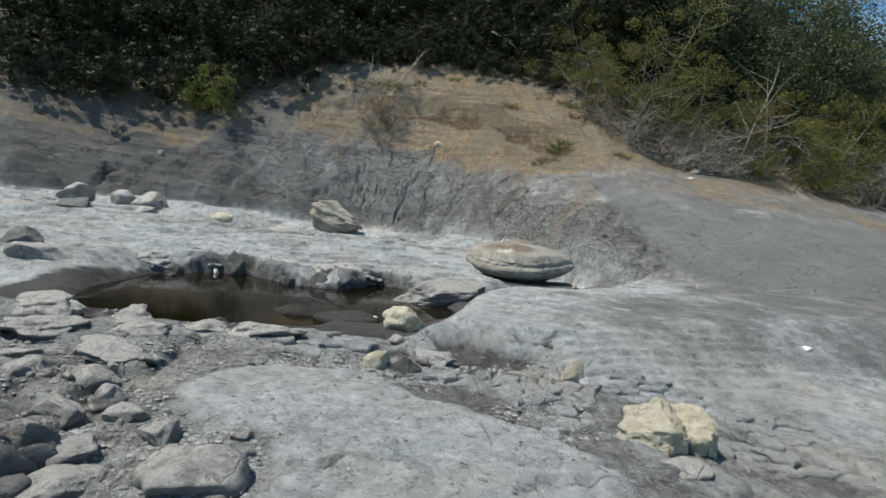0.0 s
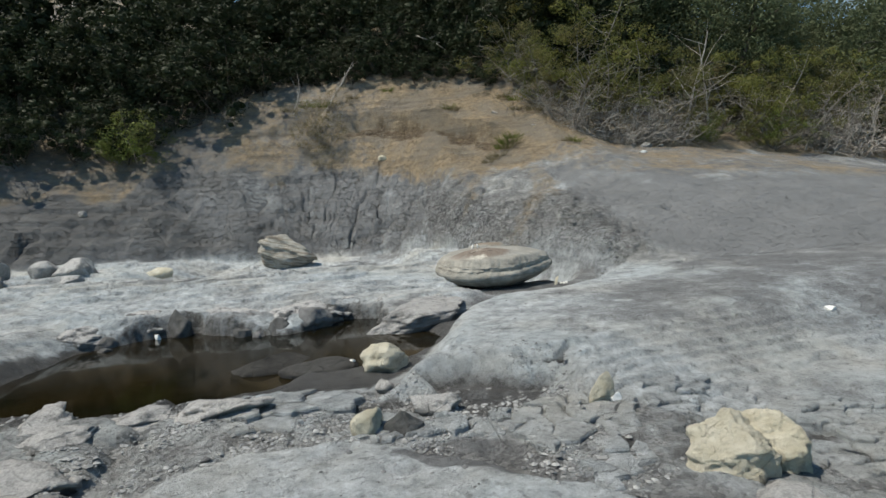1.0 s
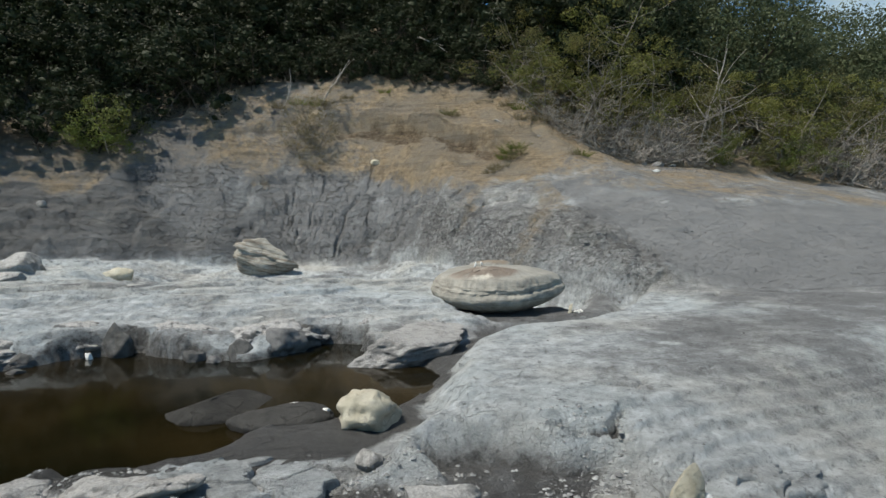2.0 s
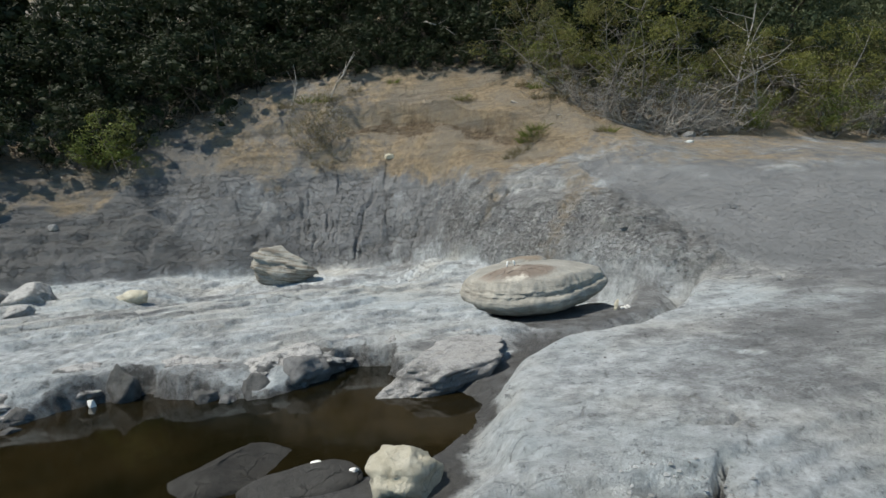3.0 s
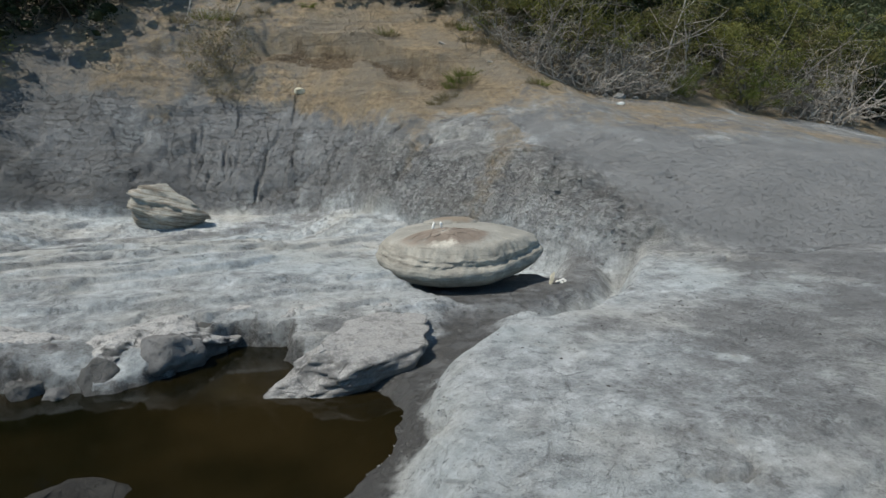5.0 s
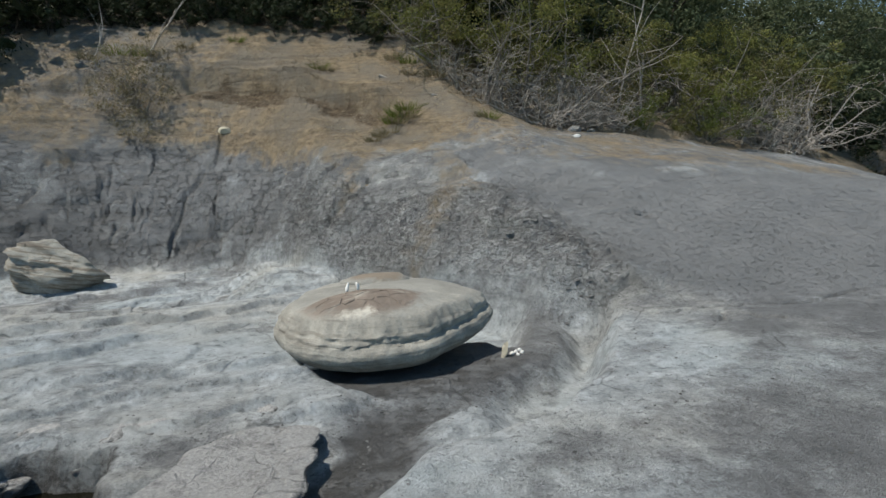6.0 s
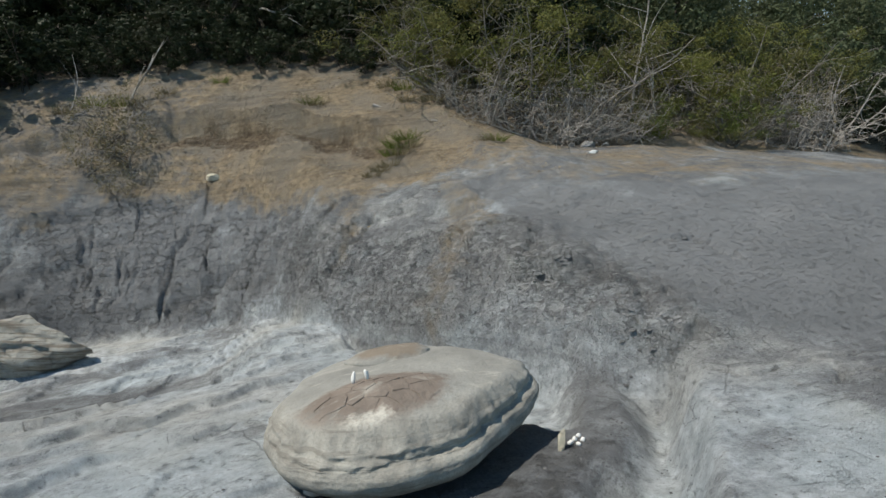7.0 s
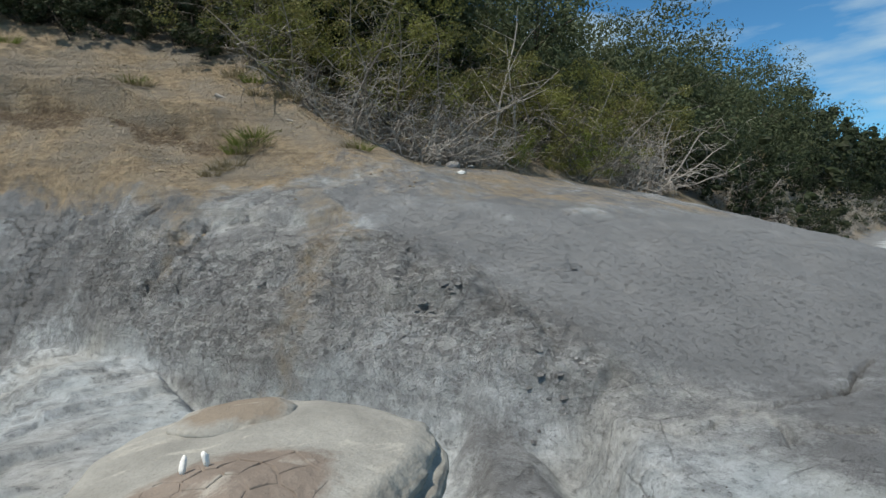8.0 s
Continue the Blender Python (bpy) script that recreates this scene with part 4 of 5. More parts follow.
def rock_mesh(name, seed, sx, sy, sz, material, cuts=11, rough=0.16, layers=0.0, level=4):
    """An angular, worn stone: a ball cut by planes, roughened, standing on z = 0."""
    rnd = random.Random(seed)
    bm = bmesh.new()
    bmesh.ops.create_icosphere(bm, subdivisions=level, radius=1.0)
    planes = []
    for _ in range(cuts):
        n = Vector((rnd.uniform(-1, 1), rnd.uniform(-1, 1), rnd.uniform(-0.35, 1))).normalized()
        planes.append((n, rnd.uniform(0.5, 0.86)))
    off = Vector((seed * 3.7, seed * 1.3, 0))
    for v in bm.verts:
        p = v.co.copy()
        for n, d in planes:
            over = p.dot(n) - d
            if over > 0:
                p -= n * over * 0.97
        q = p * 1.7 + off
        p += v.co * rough * (noise.fractal(q, 0.75, 2.1, 6) * 0.42)
        if layers:
            h = p.z + 0.25 * p.x + 0.1 * noise.noise(p * 2)
            k = layers * (1.4 * noise.cell(Vector((0.3, seed, h * 5.5))) - 0.7 + 0.4 * noise.noise(Vector((p.x, p.y + seed, h * 16))))
            p.x, p.y = p.x * (1 + k), p.y * (1 + k)
        v.co = Vector((p.x * sx, p.y * sy, max(p.z, -0.72) * sz))
    low = min(v.co.z for v in bm.verts)
    for v in bm.verts:
        v.co.z -= low
    for f in bm.faces:
        f.smooth = True
    me = bpy.data.meshes.new(name)
    bm.to_mesh(me)
    bm.free()
    me.materials.append(material)
    return me


def put_rock(name, seed, x, y, size, material, label, turn=0.0, sink=0.2, group="", lean=(0, 0), **more):
    """A single rock on the ground, pressed a little into it."""
    sx, sy, sz = size
    me = rock_mesh(name, seed, sx / 2, sy / 2, sz / 1.72, material, **more)
    ob = new(name, me)
    ob.matrix_world = pose(x, y, gz(x, y) - sink * sz, lean[0], lean[1], turn)
    return tagged(ob, label, "rock", group)



# ---- boulder ----
def cells(outline, seeds):
    """Cuts a convex-enough outline into the cells of the seeds."""
    out = []
    for i, (sx, sy) in enumerate(seeds):
        poly = list(outline)
        for j, (tx, ty) in enumerate(seeds):
            if i == j or not poly:
                continue
            nx, ny = tx - sx, ty - sy
            c = nx * (sx + tx) / 2 + ny * (sy + ty) / 2
            cut = []
            for (ax, ay), (bx, by) in zip(poly, poly[1:] + poly[:1]):
                da, db = ax * nx + ay * ny - c, bx * nx + by * ny - c
                if da <= 0:
                    cut.append((ax, ay))
                if da * db < 0:
                    t = da / (da - db)
                    cut.append((ax + t * (bx - ax), ay + t * (by - ay)))
            poly = cut
        if len(poly) > 2:
            out.append(poly)
    return out


def piece_mesh(name, poly, top, thick, gap, material, seed, wob=0.02, rounding=0.012, steps=4, tilt=(0, 0)):
    """A flat piece with a ragged outline: top(x, y) gives the height of its upper face."""
    cx, cy = sum(p[0] for p in poly) / len(poly), sum(p[1] for p in poly) / len(poly)
    ring = []
    for (ax, ay), (bx, by) in zip(poly, poly[1:] + poly[:1]):
        n = max(1, min(steps, int(math.hypot(bx - ax, by - ay) / 0.05)))
        for k in range(n):
            x, y = ax + (bx - ax) * k / n, ay + (by - ay) * k / n
            w = noise.noise_vector(Vector((x * 11, y * 11, 0.3)))
            ring.append((x + wob * w.x, y + wob * w.y))
    verts, faces = [], []
    for inset, dz in ((gap - 0.004, -thick), (gap, -rounding * 1.4), (gap + rounding * 0.7, -rounding * 0.3), (gap + rounding * 2.6, 0.0)):
        for x, y in ring:
            d = math.hypot(x - cx, y - cy) or 1.0
            k = max(0.15, 1 - inset / d)
            px, py = cx + (x - cx) * k, cy + (y - cy) * k
            h = top(px, py) + tilt[0] * (px - cx) + tilt[1] * (py - cy) + 0.008 * noise.noise(Vector((px * 9, py * 9, seed * 0.1)))
            verts.append((px, py, h + dz))
    n = len(ring)
    for r in range(3):
        for k in range(n):
            faces.append((r * n + k, r * n + (k + 1) % n, (r + 1) * n + (k + 1) % n, (r + 1) * n + k))
    verts.append((cx, cy, top(cx, cy) + 0.006 * noise.noise(Vector((cx * 9, cy * 9, 1)))))
    faces += [(3 * n + k, 3 * n + (k + 1) % n, len(verts) - 1) for k in range(n)]
    me = bpy.data.meshes.new(name)
    me.from_pydata(verts, [], faces)
    me.materials.append(material)
    me.update()
    return me


BOULDER = (1.50, 11.22, 0.225)


def boulder_top(x, y):
    """The height of the boulder's upper face over its foot, in its own measure."""
    r = math.hypot(x / 0.95, y / 0.98)
    h = 0.41 + 0.13 * (1 - min(r, 1) ** 2.2) + 0.09 * y + 0.03 * x
    m = math.hypot((x + 0.27) / 0.60, (y + 0.33) / 0.40)
    return h + 0.07 * max(0.0, 1 - m * m) ** 1.5 + 0.012 * noise.noise(Vector((x * 4, y * 4, 3)))


def build_boulder():
    base = thing("boulder", pose(*BOULDER), "flat lens-shaped sandstone boulder with pale bands and mud on top", "boulder")
    rings, segs = 84, 240
    verts, faces = [], []
    # section from foot to rim: share of the width, height
    prof = [(0.30, -0.26), (0.52, -0.05), (0.79, 0.055), (0.91, 0.125), (0.96, 0.16), (0.985, 0.19), (1.0, 0.222), (0.998, 0.255), (0.98, 0.282), (0.95, 0.298), (0.928, 0.306),
            (0.918, 0.318), (0.93, 0.335), (0.93, 0.368), (0.905, 0.392)]
    plan_a = [0, 25, 50, 75, 100, 130, 160, 185, 210, 235, 258, 280, 300, 320, 340, 360]
    plan_r = [1.13, 1.05, 1.0, 1.0, 1.02, 1.0, 0.99, 1.0, 1.01, 0.96, 0.90, 0.86, 0.83, 0.87, 1.0, 1.13]
    m = 58
    ts = np.linspace(0, len(prof) - 1, m)
    pr, pz = np.interp(ts, range(len(prof)), [a for a, b in prof]), np.interp(ts, range(len(prof)), [b for a, b in prof])
    pr = np.concatenate([pr, np.linspace(0.895, 0.0, rings - m)])
    for i in range(rings):
        for j in range(segs):
            a = 2 * math.pi * j / segs
            ca, sa = math.cos(a), math.sin(a)
            form = float(np.interp(math.degrees(a), plan_a, plan_r)) + 0.03 * noise.noise(Vector((ca * 2.2, sa * 2.2, 7)))
            open_side = float(ramp(abs((math.degrees(a) - 305 + 180) % 360 - 180), 75, 35))       # the upper bed stands clear here alone
            e = (pr[i] + (1 - open_side) * 0.045 * math.exp(-((pz[i] - 0.316) / 0.024) ** 2) if i < m else pr[i]) * form
            edge = float(ramp(pr[i], 0.55, 0.9))
            hgt = pz[i] if i < m else 0.4
            n = noise.fractal(Vector((ca * 2.6, sa * 2.6, hgt * 1.0)), 0.9, 2.0, 4)
            n2 = noise.noise(Vector((ca * 2.3, sa * 2.3, hgt * 26)))
            n3 = noise.fractal(Vector((ca * 9, sa * 9, hgt * 16)), 0.8, 2.0, 4)
            e *= 1 + (0.035 * n + 0.007 * n2 + (0.022 if hgt > 0.3 else 0.007) * n3) * edge
            x, y = 0.92 * e * ca, 0.92 * e * sa
            lift = 0.07 * y + 0.016 * n + 0.03 * x * (1 if i < m else float(ramp(pr[i], 0.3, 0.9)))
            if i < m:
                z = pz[i] + lift * edge - 0.03 * edge * max(0.0, -sa) ** 2
            else:
                low = 0.40 + lift - 0.03 * max(0.0, -sa) ** 2
                z = lerp(boulder_top(x, y), low, float(ramp(pr[i], 0.83, 0.91)))
            verts.append((x, y, z))
    for i in range(rings - 1):
        for j in range(segs):
            k = (j + 1) % segs
            faces.append((i * segs + j, i * segs + k, (i + 1) * segs + k, (i + 1) * segs + j))
    part("body", mesh_np("body", verts, faces, BOULDER_STONE), base)
    # dried mud, split by shrinkage, on the crown
    rnd = random.Random(5)
    oval = [(-0.22 + 0.44 * math.cos(q) * (1 + 0.08 * math.cos(3 * q)), -0.33 + 0.27 * math.sin(q) * (1 + 0.1 * math.cos(2 * q + 1))) for q in np.linspace(0, 6.283, 22)[:-1]]
    seeds = []
    for _ in range(3000):
        p = (rnd.uniform(-0.8, 0.25), rnd.uniform(-0.8, -0.05))
        if len(seeds) < 24 and inside(np.array([p[0]]), np.array([p[1]]), oval)[0] > 0.03 and all(math.dist(p, q) > 0.12 for q in seeds):
            seeds.append(p)
    for n, poly in enumerate(cells(oval, seeds)):
        part("mud_plate", piece_mesh("mud_plate", poly, lambda x, y: boulder_top(x, y) + 0.006 * max(0.0, 1 - (((x + 0.27) / 0.52) ** 2 + ((y + 0.33) / 0.29) ** 2) ** 2), 0.05, 0.004 + 0.006 * rnd.random(), BOULDER_STONE, n, 0.03, 0.003), base, "cracked brown dried mud" if n == 0 else "")
    bm = bmesh.new()
    bmesh.ops.create_icosphere(bm, subdivisions=4, radius=1)
    for v in bm.verts:
        k = 1 + 0.10 * noise.fractal(v.co * 1.6, 0.9, 2, 4)
        v.co = Vector((0.34 * v.co.x * k, 0.25 * v.co.y * k, 0.085 * v.co.z * k))
    for f in bm.faces:
        f.smooth = True
    me = bpy.data.meshes.new("mud_mound")
    bm.to_mesh(me)
    me.materials.append(BOULDER_STONE)
    part("mud_mound", me, base, "low brown mound of mud")
    me.transform(Matrix.Translation((0.08, 0.50, boulder_top(0.08, 0.50) - 0.03)))
    return base


build_boulder()


def on_boulder(x, y):
    return BOULDER[2] + boulder_top(x - BOULDER[0], y - BOULDER[1])


# two small upright white stones on the boulder
for n, (x, y) in enumerate(((1.17, 11.10), (1.26, 11.08))):
    me = rock_mesh("white_stone", 200 + n, 0.018, 0.015, 0.05, CHALK, level=2)
    ob = tagged(new("white_stone", me), "small upright white stone on the boulder's muddy top", "stone", "white stones on the boulder")
    ob.matrix_world = pose(x, y, on_boulder(x, y) + 0.004, 0, 5 - 10 * n, 0)

# ---- rocks that stand out ----
put_rock("yellow_rock", 15, -0.42, 7.10, (0.46, 0.44, 0.26), YELLOW, "cream yellow limestone rock at the pool's edge", 20, 0.12, rough=0.5, cuts=5)
put_rock("yellow_rock", 8, 1.23, 4.72, (0.54, 0.44, 0.33), YELLOW, "large cream limestone rock, broken on one side", -12, 0.2, rough=0.42, cuts=10, level=5)
put_rock("yellow_rock", 12, 1.49, 4.80, (0.30, 0.50, 0.44), YELLOW, "pitted cream limestone rock leaning on another", 24, 0.15, lean=(0, -14), rough=0.5, cuts=6, level=5)
put_rock("pale_stone", 14, 1.24, 4.36, (0.42, 0.28, 0.10), PALE_ROCK, "flat pale stone lying before the large rocks", 4, 0.35, rough=0.3, cuts=6)
put_rock("layered_rock", 5, -2.75, 18.0, (1.68, 1.25, 0.95), SANDSTONE, "rounded layered sandstone rock at the foot of the bank", 10, 0.12, layers=0.10, rough=0.2, cuts=4, lean=(0, 12), level=5)
put_rock("pale_stone", 21, 0.95, 5.70, (0.19, 0.13, 0.27), YELLOW, "upright cream stone standing between slabs", 10, 0.15, lean=(0, 12))
put_rock("pale_stone", 22, 1.07, 5.72, (0.20, 0.10, 0.09), CHALK, "flat white stone beside an upright one", 40, 0.2, lean=(15, 20))
put_rock("white_stone", 23, 3.93, 7.0, (0.15, 0.10, 0.06), CHALK, "white stone lying on the grey slab", 0, 0.2)
put_rock("tan_stone", 24, -0.62, 5.58, (0.26, 0.22, 0.20), YELLOW, "tan weathered stone among pale slabs", 30, 0.2, rough=0.3)
put_rock("grey_stone", 25, -0.40, 5.54, (0.26, 0.26, 0.19), WET_ROCK, "dark grey wedge-shaped stone among pale slabs", 15, 0.2, cuts=8)
put_rock("pale_stone", 26, -0.47, 6.38, (0.26, 0.18, 0.13), PALE_ROCK, "pale stone near the pool's edge", 60, 0.15)
put_rock("pale_stone", 29, -0.17, 5.86, (0.46, 0.26, 0.13), PALE_ROCK, "pale angular stone beside the mud hollow", -15, 0.25, rough=0.3, cuts=8)
put_rock("pale_stone", 27, 0.84, 10.86, (0.20, 0.13, 0.13), CHALK, "pale broken stone at the boulder's foot", 25, 0.15)
put_rock("pale_stone", 28, 2.42, 10.72, (0.09, 0.06, 0.17), YELLOW, "narrow pale stone standing beside the boulder", 10, 0.15, lean=(0, 15))
for n, (dx, dy) in enumerate(((0, 0), (0.05, 0.03), (0.09, -0.02), (0.03, -0.05), (0.10, 0.05))):
    put_rock("pebble", 30 + n, 2.53 + dx, 10.76 + dy, (0.045, 0.04, 0.035), CHALK, "small white pebble beside the boulder", 0, 0.1, "pebbles beside the boulder", level=2)
put_rock("yellow_rock", 36, -5.05, 15.3, (0.72, 0.45, 0.28), YELLOW, "cream stone on the pale shelf below the bank", 0, 0.2)
for x, y, w, h, n in ((-6.35, 14.5, 0.95, 0.45, 40), (-6.95, 14.5, 0.75, 0.4, 41), (-7.4, 13.4, 1.0, 0.3, 42), (-6.1, 13.6, 0.6, 0.2, 43), (-4.75, 8.1, 0.7, 0.28, 44), (-5.2, 8.5, 0.55, 0.3, 45), (-7.9, 14.3, 0.9, 0.45, 46), (-6.7, 13.1, 1.3, 0.14, 47)):
    put_rock("grey_rock", n, x, y, (w, w * 0.75, h), PALE_ROCK if n % 3 else GREY_ROCK, "weathered grey rock on the shelf beside the pool", n * 37, 0.15, "rocks on the shelf")
for x, y, w, d, h, n in ((-2.97, 9.66, 0.36, 0.32, 0.42, 50), (-3.42, 9.62, 0.42, 0.3, 0.26, 51), (-3.72, 9.3, 0.4, 0.3, 0.2, 52), (-2.5, 9.72, 0.5, 0.3, 0.3, 53), (-2.12, 9.33, 0.24, 0.22, 0.2, 54),
                         (-1.92, 9.26, 0.2, 0.2, 0.16, 55), (-1.68, 9.34, 0.36, 0.3, 0.26, 56), (-1.32, 9.62, 0.62, 0.5, 0.36, 57), (-1.05, 10.0, 0.4, 0.3, 0.3, 58), (-2.05, 9.6, 0.5, 0.35, 0.34, 59), (-3.6, 9.05, 0.2, 0.16, 0.12, 60)):
    me = rock_mesh("wet_rock", n, w / 2, d / 2, h / 1.72, WET_ROCK if n % 2 == 0 else GREY_ROCK, cuts=9, rough=0.3)
    ob = tagged(new("wet_rock", me), "dark damp rock at the water's edge", "rock", "rocks at the water's edge")
    ob.matrix_world = pose(x, y, -0.09, 0, 0, n * 53)
for n, (x, y, w, d, h, turn) in enumerate(((-3.45, 9.85, 0.8, 0.55, 0.40, 10), (-2.75, 10.05, 0.85, 0.55, 0.38, -5), (-2.25, 9.85, 0.6, 0.5, 0.36, 20), (-1.72, 9.72, 0.7, 0.55, 0.38, -15),
                                            (-1.25, 9.95, 0.75, 0.55, 0.40, 12), (-0.72, 10.28, 0.75, 0.45, 0.36, 5), (-0.2, 10.15, 0.7, 0.5, 0.36, 20), (-3.95, 9.35, 0.6, 0.5, 0.34, 50), (0.35, 10.2, 0.6, 0.4, 0.34, 10))):
    me = rock_mesh("ledge_rock", 700 + n, w / 2 * 1.2, d / 2 * 1.15, h / 1.62 * 0.82, LEDGE_ROCK, cuts=5, rough=0.42, layers=0.025, level=5)
    ob = tagged(new("ledge_rock", me), "pale-topped rock jutting from the shelf over the pool", "rock", "rocks of the pool's far ledge")
    ob.matrix_world = pose(x, y, -0.06, 0, 0, turn)
me = rock_mesh("rock_tongue", 724, 0.84, 0.46, 0.20, TONGUE_ROCK, cuts=4, rough=0.3, layers=0.03, level=5)
tagged(new("rock_tongue", me), "long tongue of pale rock reaching into the pool", "rock").matrix_world = pose(0.16, 9.25, -0.05, 0, -4, 30)
put_rock("white_stone", 61, -3.18, 9.52, (0.09, 0.08, 0.16), CHALK, "small white stone at the water's edge", 0, 0.0)
ob = put_rock("slate", 62, -1.55, 7.72, (0.85, 0.72, 0.2), DARK_SLATE, "flat dark slab lying half under water", 25, 0.1, cuts=4)
ob.location.z = -0.115
ob = put_rock("slate", 63, -1.05, 7.34, (0.75, 0.5, 0.2), DARK_SLATE, "flat dark slab at the pool's edge", -8, 0.1, cuts=4)
ob.location.z = -0.08
for n, (x, y, w) in enumerate(((-0.98, 7.47, 0.10), (-0.9, 7.33, 0.16), (-0.74, 7.30, 0.10))):
    put_rock("white_flake", 64 + n, x, y, (w, 0.06, 0.03), CHALK, "thin white flake of stone on a dark slab", 30 * n - 20, 0.0, "white flakes", level=2).location.z = 0.055
put_rock("stone", 70, 0.22, 20.62, (0.36, 0.24, 0.17), YELLOW, "single yellowish stone resting on the earth bank", 0, 0.2)
put_rock("stone", 71, -8.2, 19.0, (0.28, 0.22, 0.2), PALE_ROCK, "pale stone stuck in the grey bank", 0, 0.2)
put_rock("stone", 72, 7.2, 16.8, (0.30, 0.16, 0.09), CHALK, "white stone lying on the grey slope", 10, 0.2)
for n, (x, y, w) in enumerate(((7.9, 17.9, 0.45), (8.3, 17.9, 0.28), (7.5, 17.95, 0.22))):
    put_rock("stone", 73 + n, x, y, (w, w * 0.7, w * 0.5), PALE_ROCK, "pale stone under the shrubs on the brow", 40 * n, 0.2, "stones on the brow")
# rubble beside the path
for x, y, w, d, h, n, mat in ((-1.34, 3.69, 0.56, 0.46, 0.22, 80, PALE_ROCK), (-1.90, 3.82, 0.30, 0.22, 0.12, 81, PALE_ROCK), (-1.64, 4.10, 0.28, 0.24, 0.16, 82, PALE_ROCK), (-1.92, 4.32, 0.32, 0.2, 0.12, 83, PALE_ROCK),
                              (-1.24, 4.15, 0.14, 0.12, 0.10, 84, PALE_ROCK), (-2.79, 4.91, 0.38, 0.3, 0.2, 85, PALE_ROCK), (-2.35, 4.78, 0.46, 0.34, 0.2, 86, PALE_ROCK), (-2.24, 4.26, 0.32, 0.26, 0.16, 87, PALE_ROCK),
                              (-1.50, 3.91, 0.2, 0.16, 0.12, 88, PALE_ROCK), (-1.81, 3.58, 0.4, 0.3, 0.14, 89, PALE_ROCK), (-2.08, 4.54, 0.3, 0.22, 0.16, 90, PALE_ROCK), 
                              (-3.12, 4.45, 0.5, 0.4, 0.25, 92, PALE_ROCK), (-2.68, 4.02, 0.35, 0.3, 0.2, 94, PALE_ROCK)):
    put_rock("rock", n, x, y, (w, d, h), mat, "weathered grey rock in the rubble beside the path", n * 41, 0.36, "rubble beside the path", cuts=8, rough=0.25)


rnd = random.Random(31)
# rim of lumpy rock between the rubble and the pool
for n, (x, y, w, d, h) in enumerate(((-1.59, 6.08, 0.6, 0.4, 0.2), (-2.14, 6.17, 0.7, 0.45, 0.22), (-2.80, 6.22, 0.75, 0.45, 0.22), (-3.46, 6.22, 0.8, 0.5, 0.22),
                                     (-2.53, 5.79, 0.6, 0.42, 0.2), (-3.19, 5.73, 0.65, 0.5, 0.2), (-3.90, 5.62, 0.6, 0.5, 0.2), (-2.42, 5.24, 0.55, 0.4, 0.2), (-3.08, 5.18, 0.6, 0.4, 0.18), (-4.45, 6.06, 0.7, 0.5, 0.2))):
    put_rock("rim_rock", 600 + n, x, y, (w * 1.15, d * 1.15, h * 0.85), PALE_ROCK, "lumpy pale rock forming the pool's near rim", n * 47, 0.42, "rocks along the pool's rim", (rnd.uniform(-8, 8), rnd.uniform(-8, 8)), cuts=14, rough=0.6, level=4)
for n in range(64):
    x, y = rnd.uniform(-3.6, -0.95), rnd.uniform(3.2, 5.4)
    if inside(np.array([x]), np.array([y]), NEAR_SLAB)[0] > -0.03:
        continue
    w = 0.05 + 0.15 * rnd.random() ** 2
    put_rock("stone", 400 + n, x, y, (w, w * rnd.uniform(0.6, 0.9), w * rnd.uniform(0.4, 0.7)), rnd.choice((PALE_ROCK, PALE_ROCK, GREY_ROCK)), "small angular grey stone in the rubble", rnd.uniform(0, 360), 0.2,
             "small stones in the rubble", (rnd.uniform(-15, 15), rnd.uniform(-15, 15)), cuts=9, rough=0.25, level=3)
# broken shale sticking out of the slope
for cx, cy, sx, sy, count in ((3.62, 12.85, 0.36, 0.14, 30), (3.75, 11.5, 0.2, 0.2, 8), (2.7, 14.6, 0.3, 0.16, 14), (2.95, 16.3, 0.4, 0.1, 12), (3.1, 13.6, 0.2, 0.12, 8), (5.2, 12.62, 0.4, 0.05, 10)):
    for n in range(count):
        x, y, w = rnd.gauss(cx, sx * 0.6), rnd.gauss(cy, sy * 0.6), rnd.uniform(0.04, 0.11)
        put_rock("shale_flake", 500 + n, x, y, (w, w * rnd.uniform(0.5, 0.8), rnd.uniform(0.018, 0.035)), GREY_ROCK, "broken flake of grey shale in the slope", rnd.uniform(-30, 30), 0.55,
                 "shale flakes in the slope", (rnd.uniform(5, 30), rnd.uniform(-12, 12)), cuts=10, rough=0.3, level=3)


def build_bladed_rock():
    """A dark shale rock split into upright blades."""
    base = thing("shale_rock", pose(-2.0, 3.78, gz(-2.0, 3.78) - 0.04, 0, -8, 25), "dark shale rock split into upright blades", "rock")
    rnd = random.Random(9)
    for n in range(7):
        w, h = rnd.uniform(0.10, 0.2), rnd.uniform(0.16, 0.30)
        me = rock_mesh("blade", 300 + n, w / 2, 0.022, h / 1.72, GREY_ROCK, cuts=6, rough=0.3, level=3)
        b = part("blade", me, base)
        b.matrix_local = pose(rnd.uniform(-0.06, 0.06), -0.12 + 0.04 * n, 0, rnd.uniform(-10, 10), rnd.uniform(-14, 14), rnd.uniform(-10, 10))


build_bladed_rock()


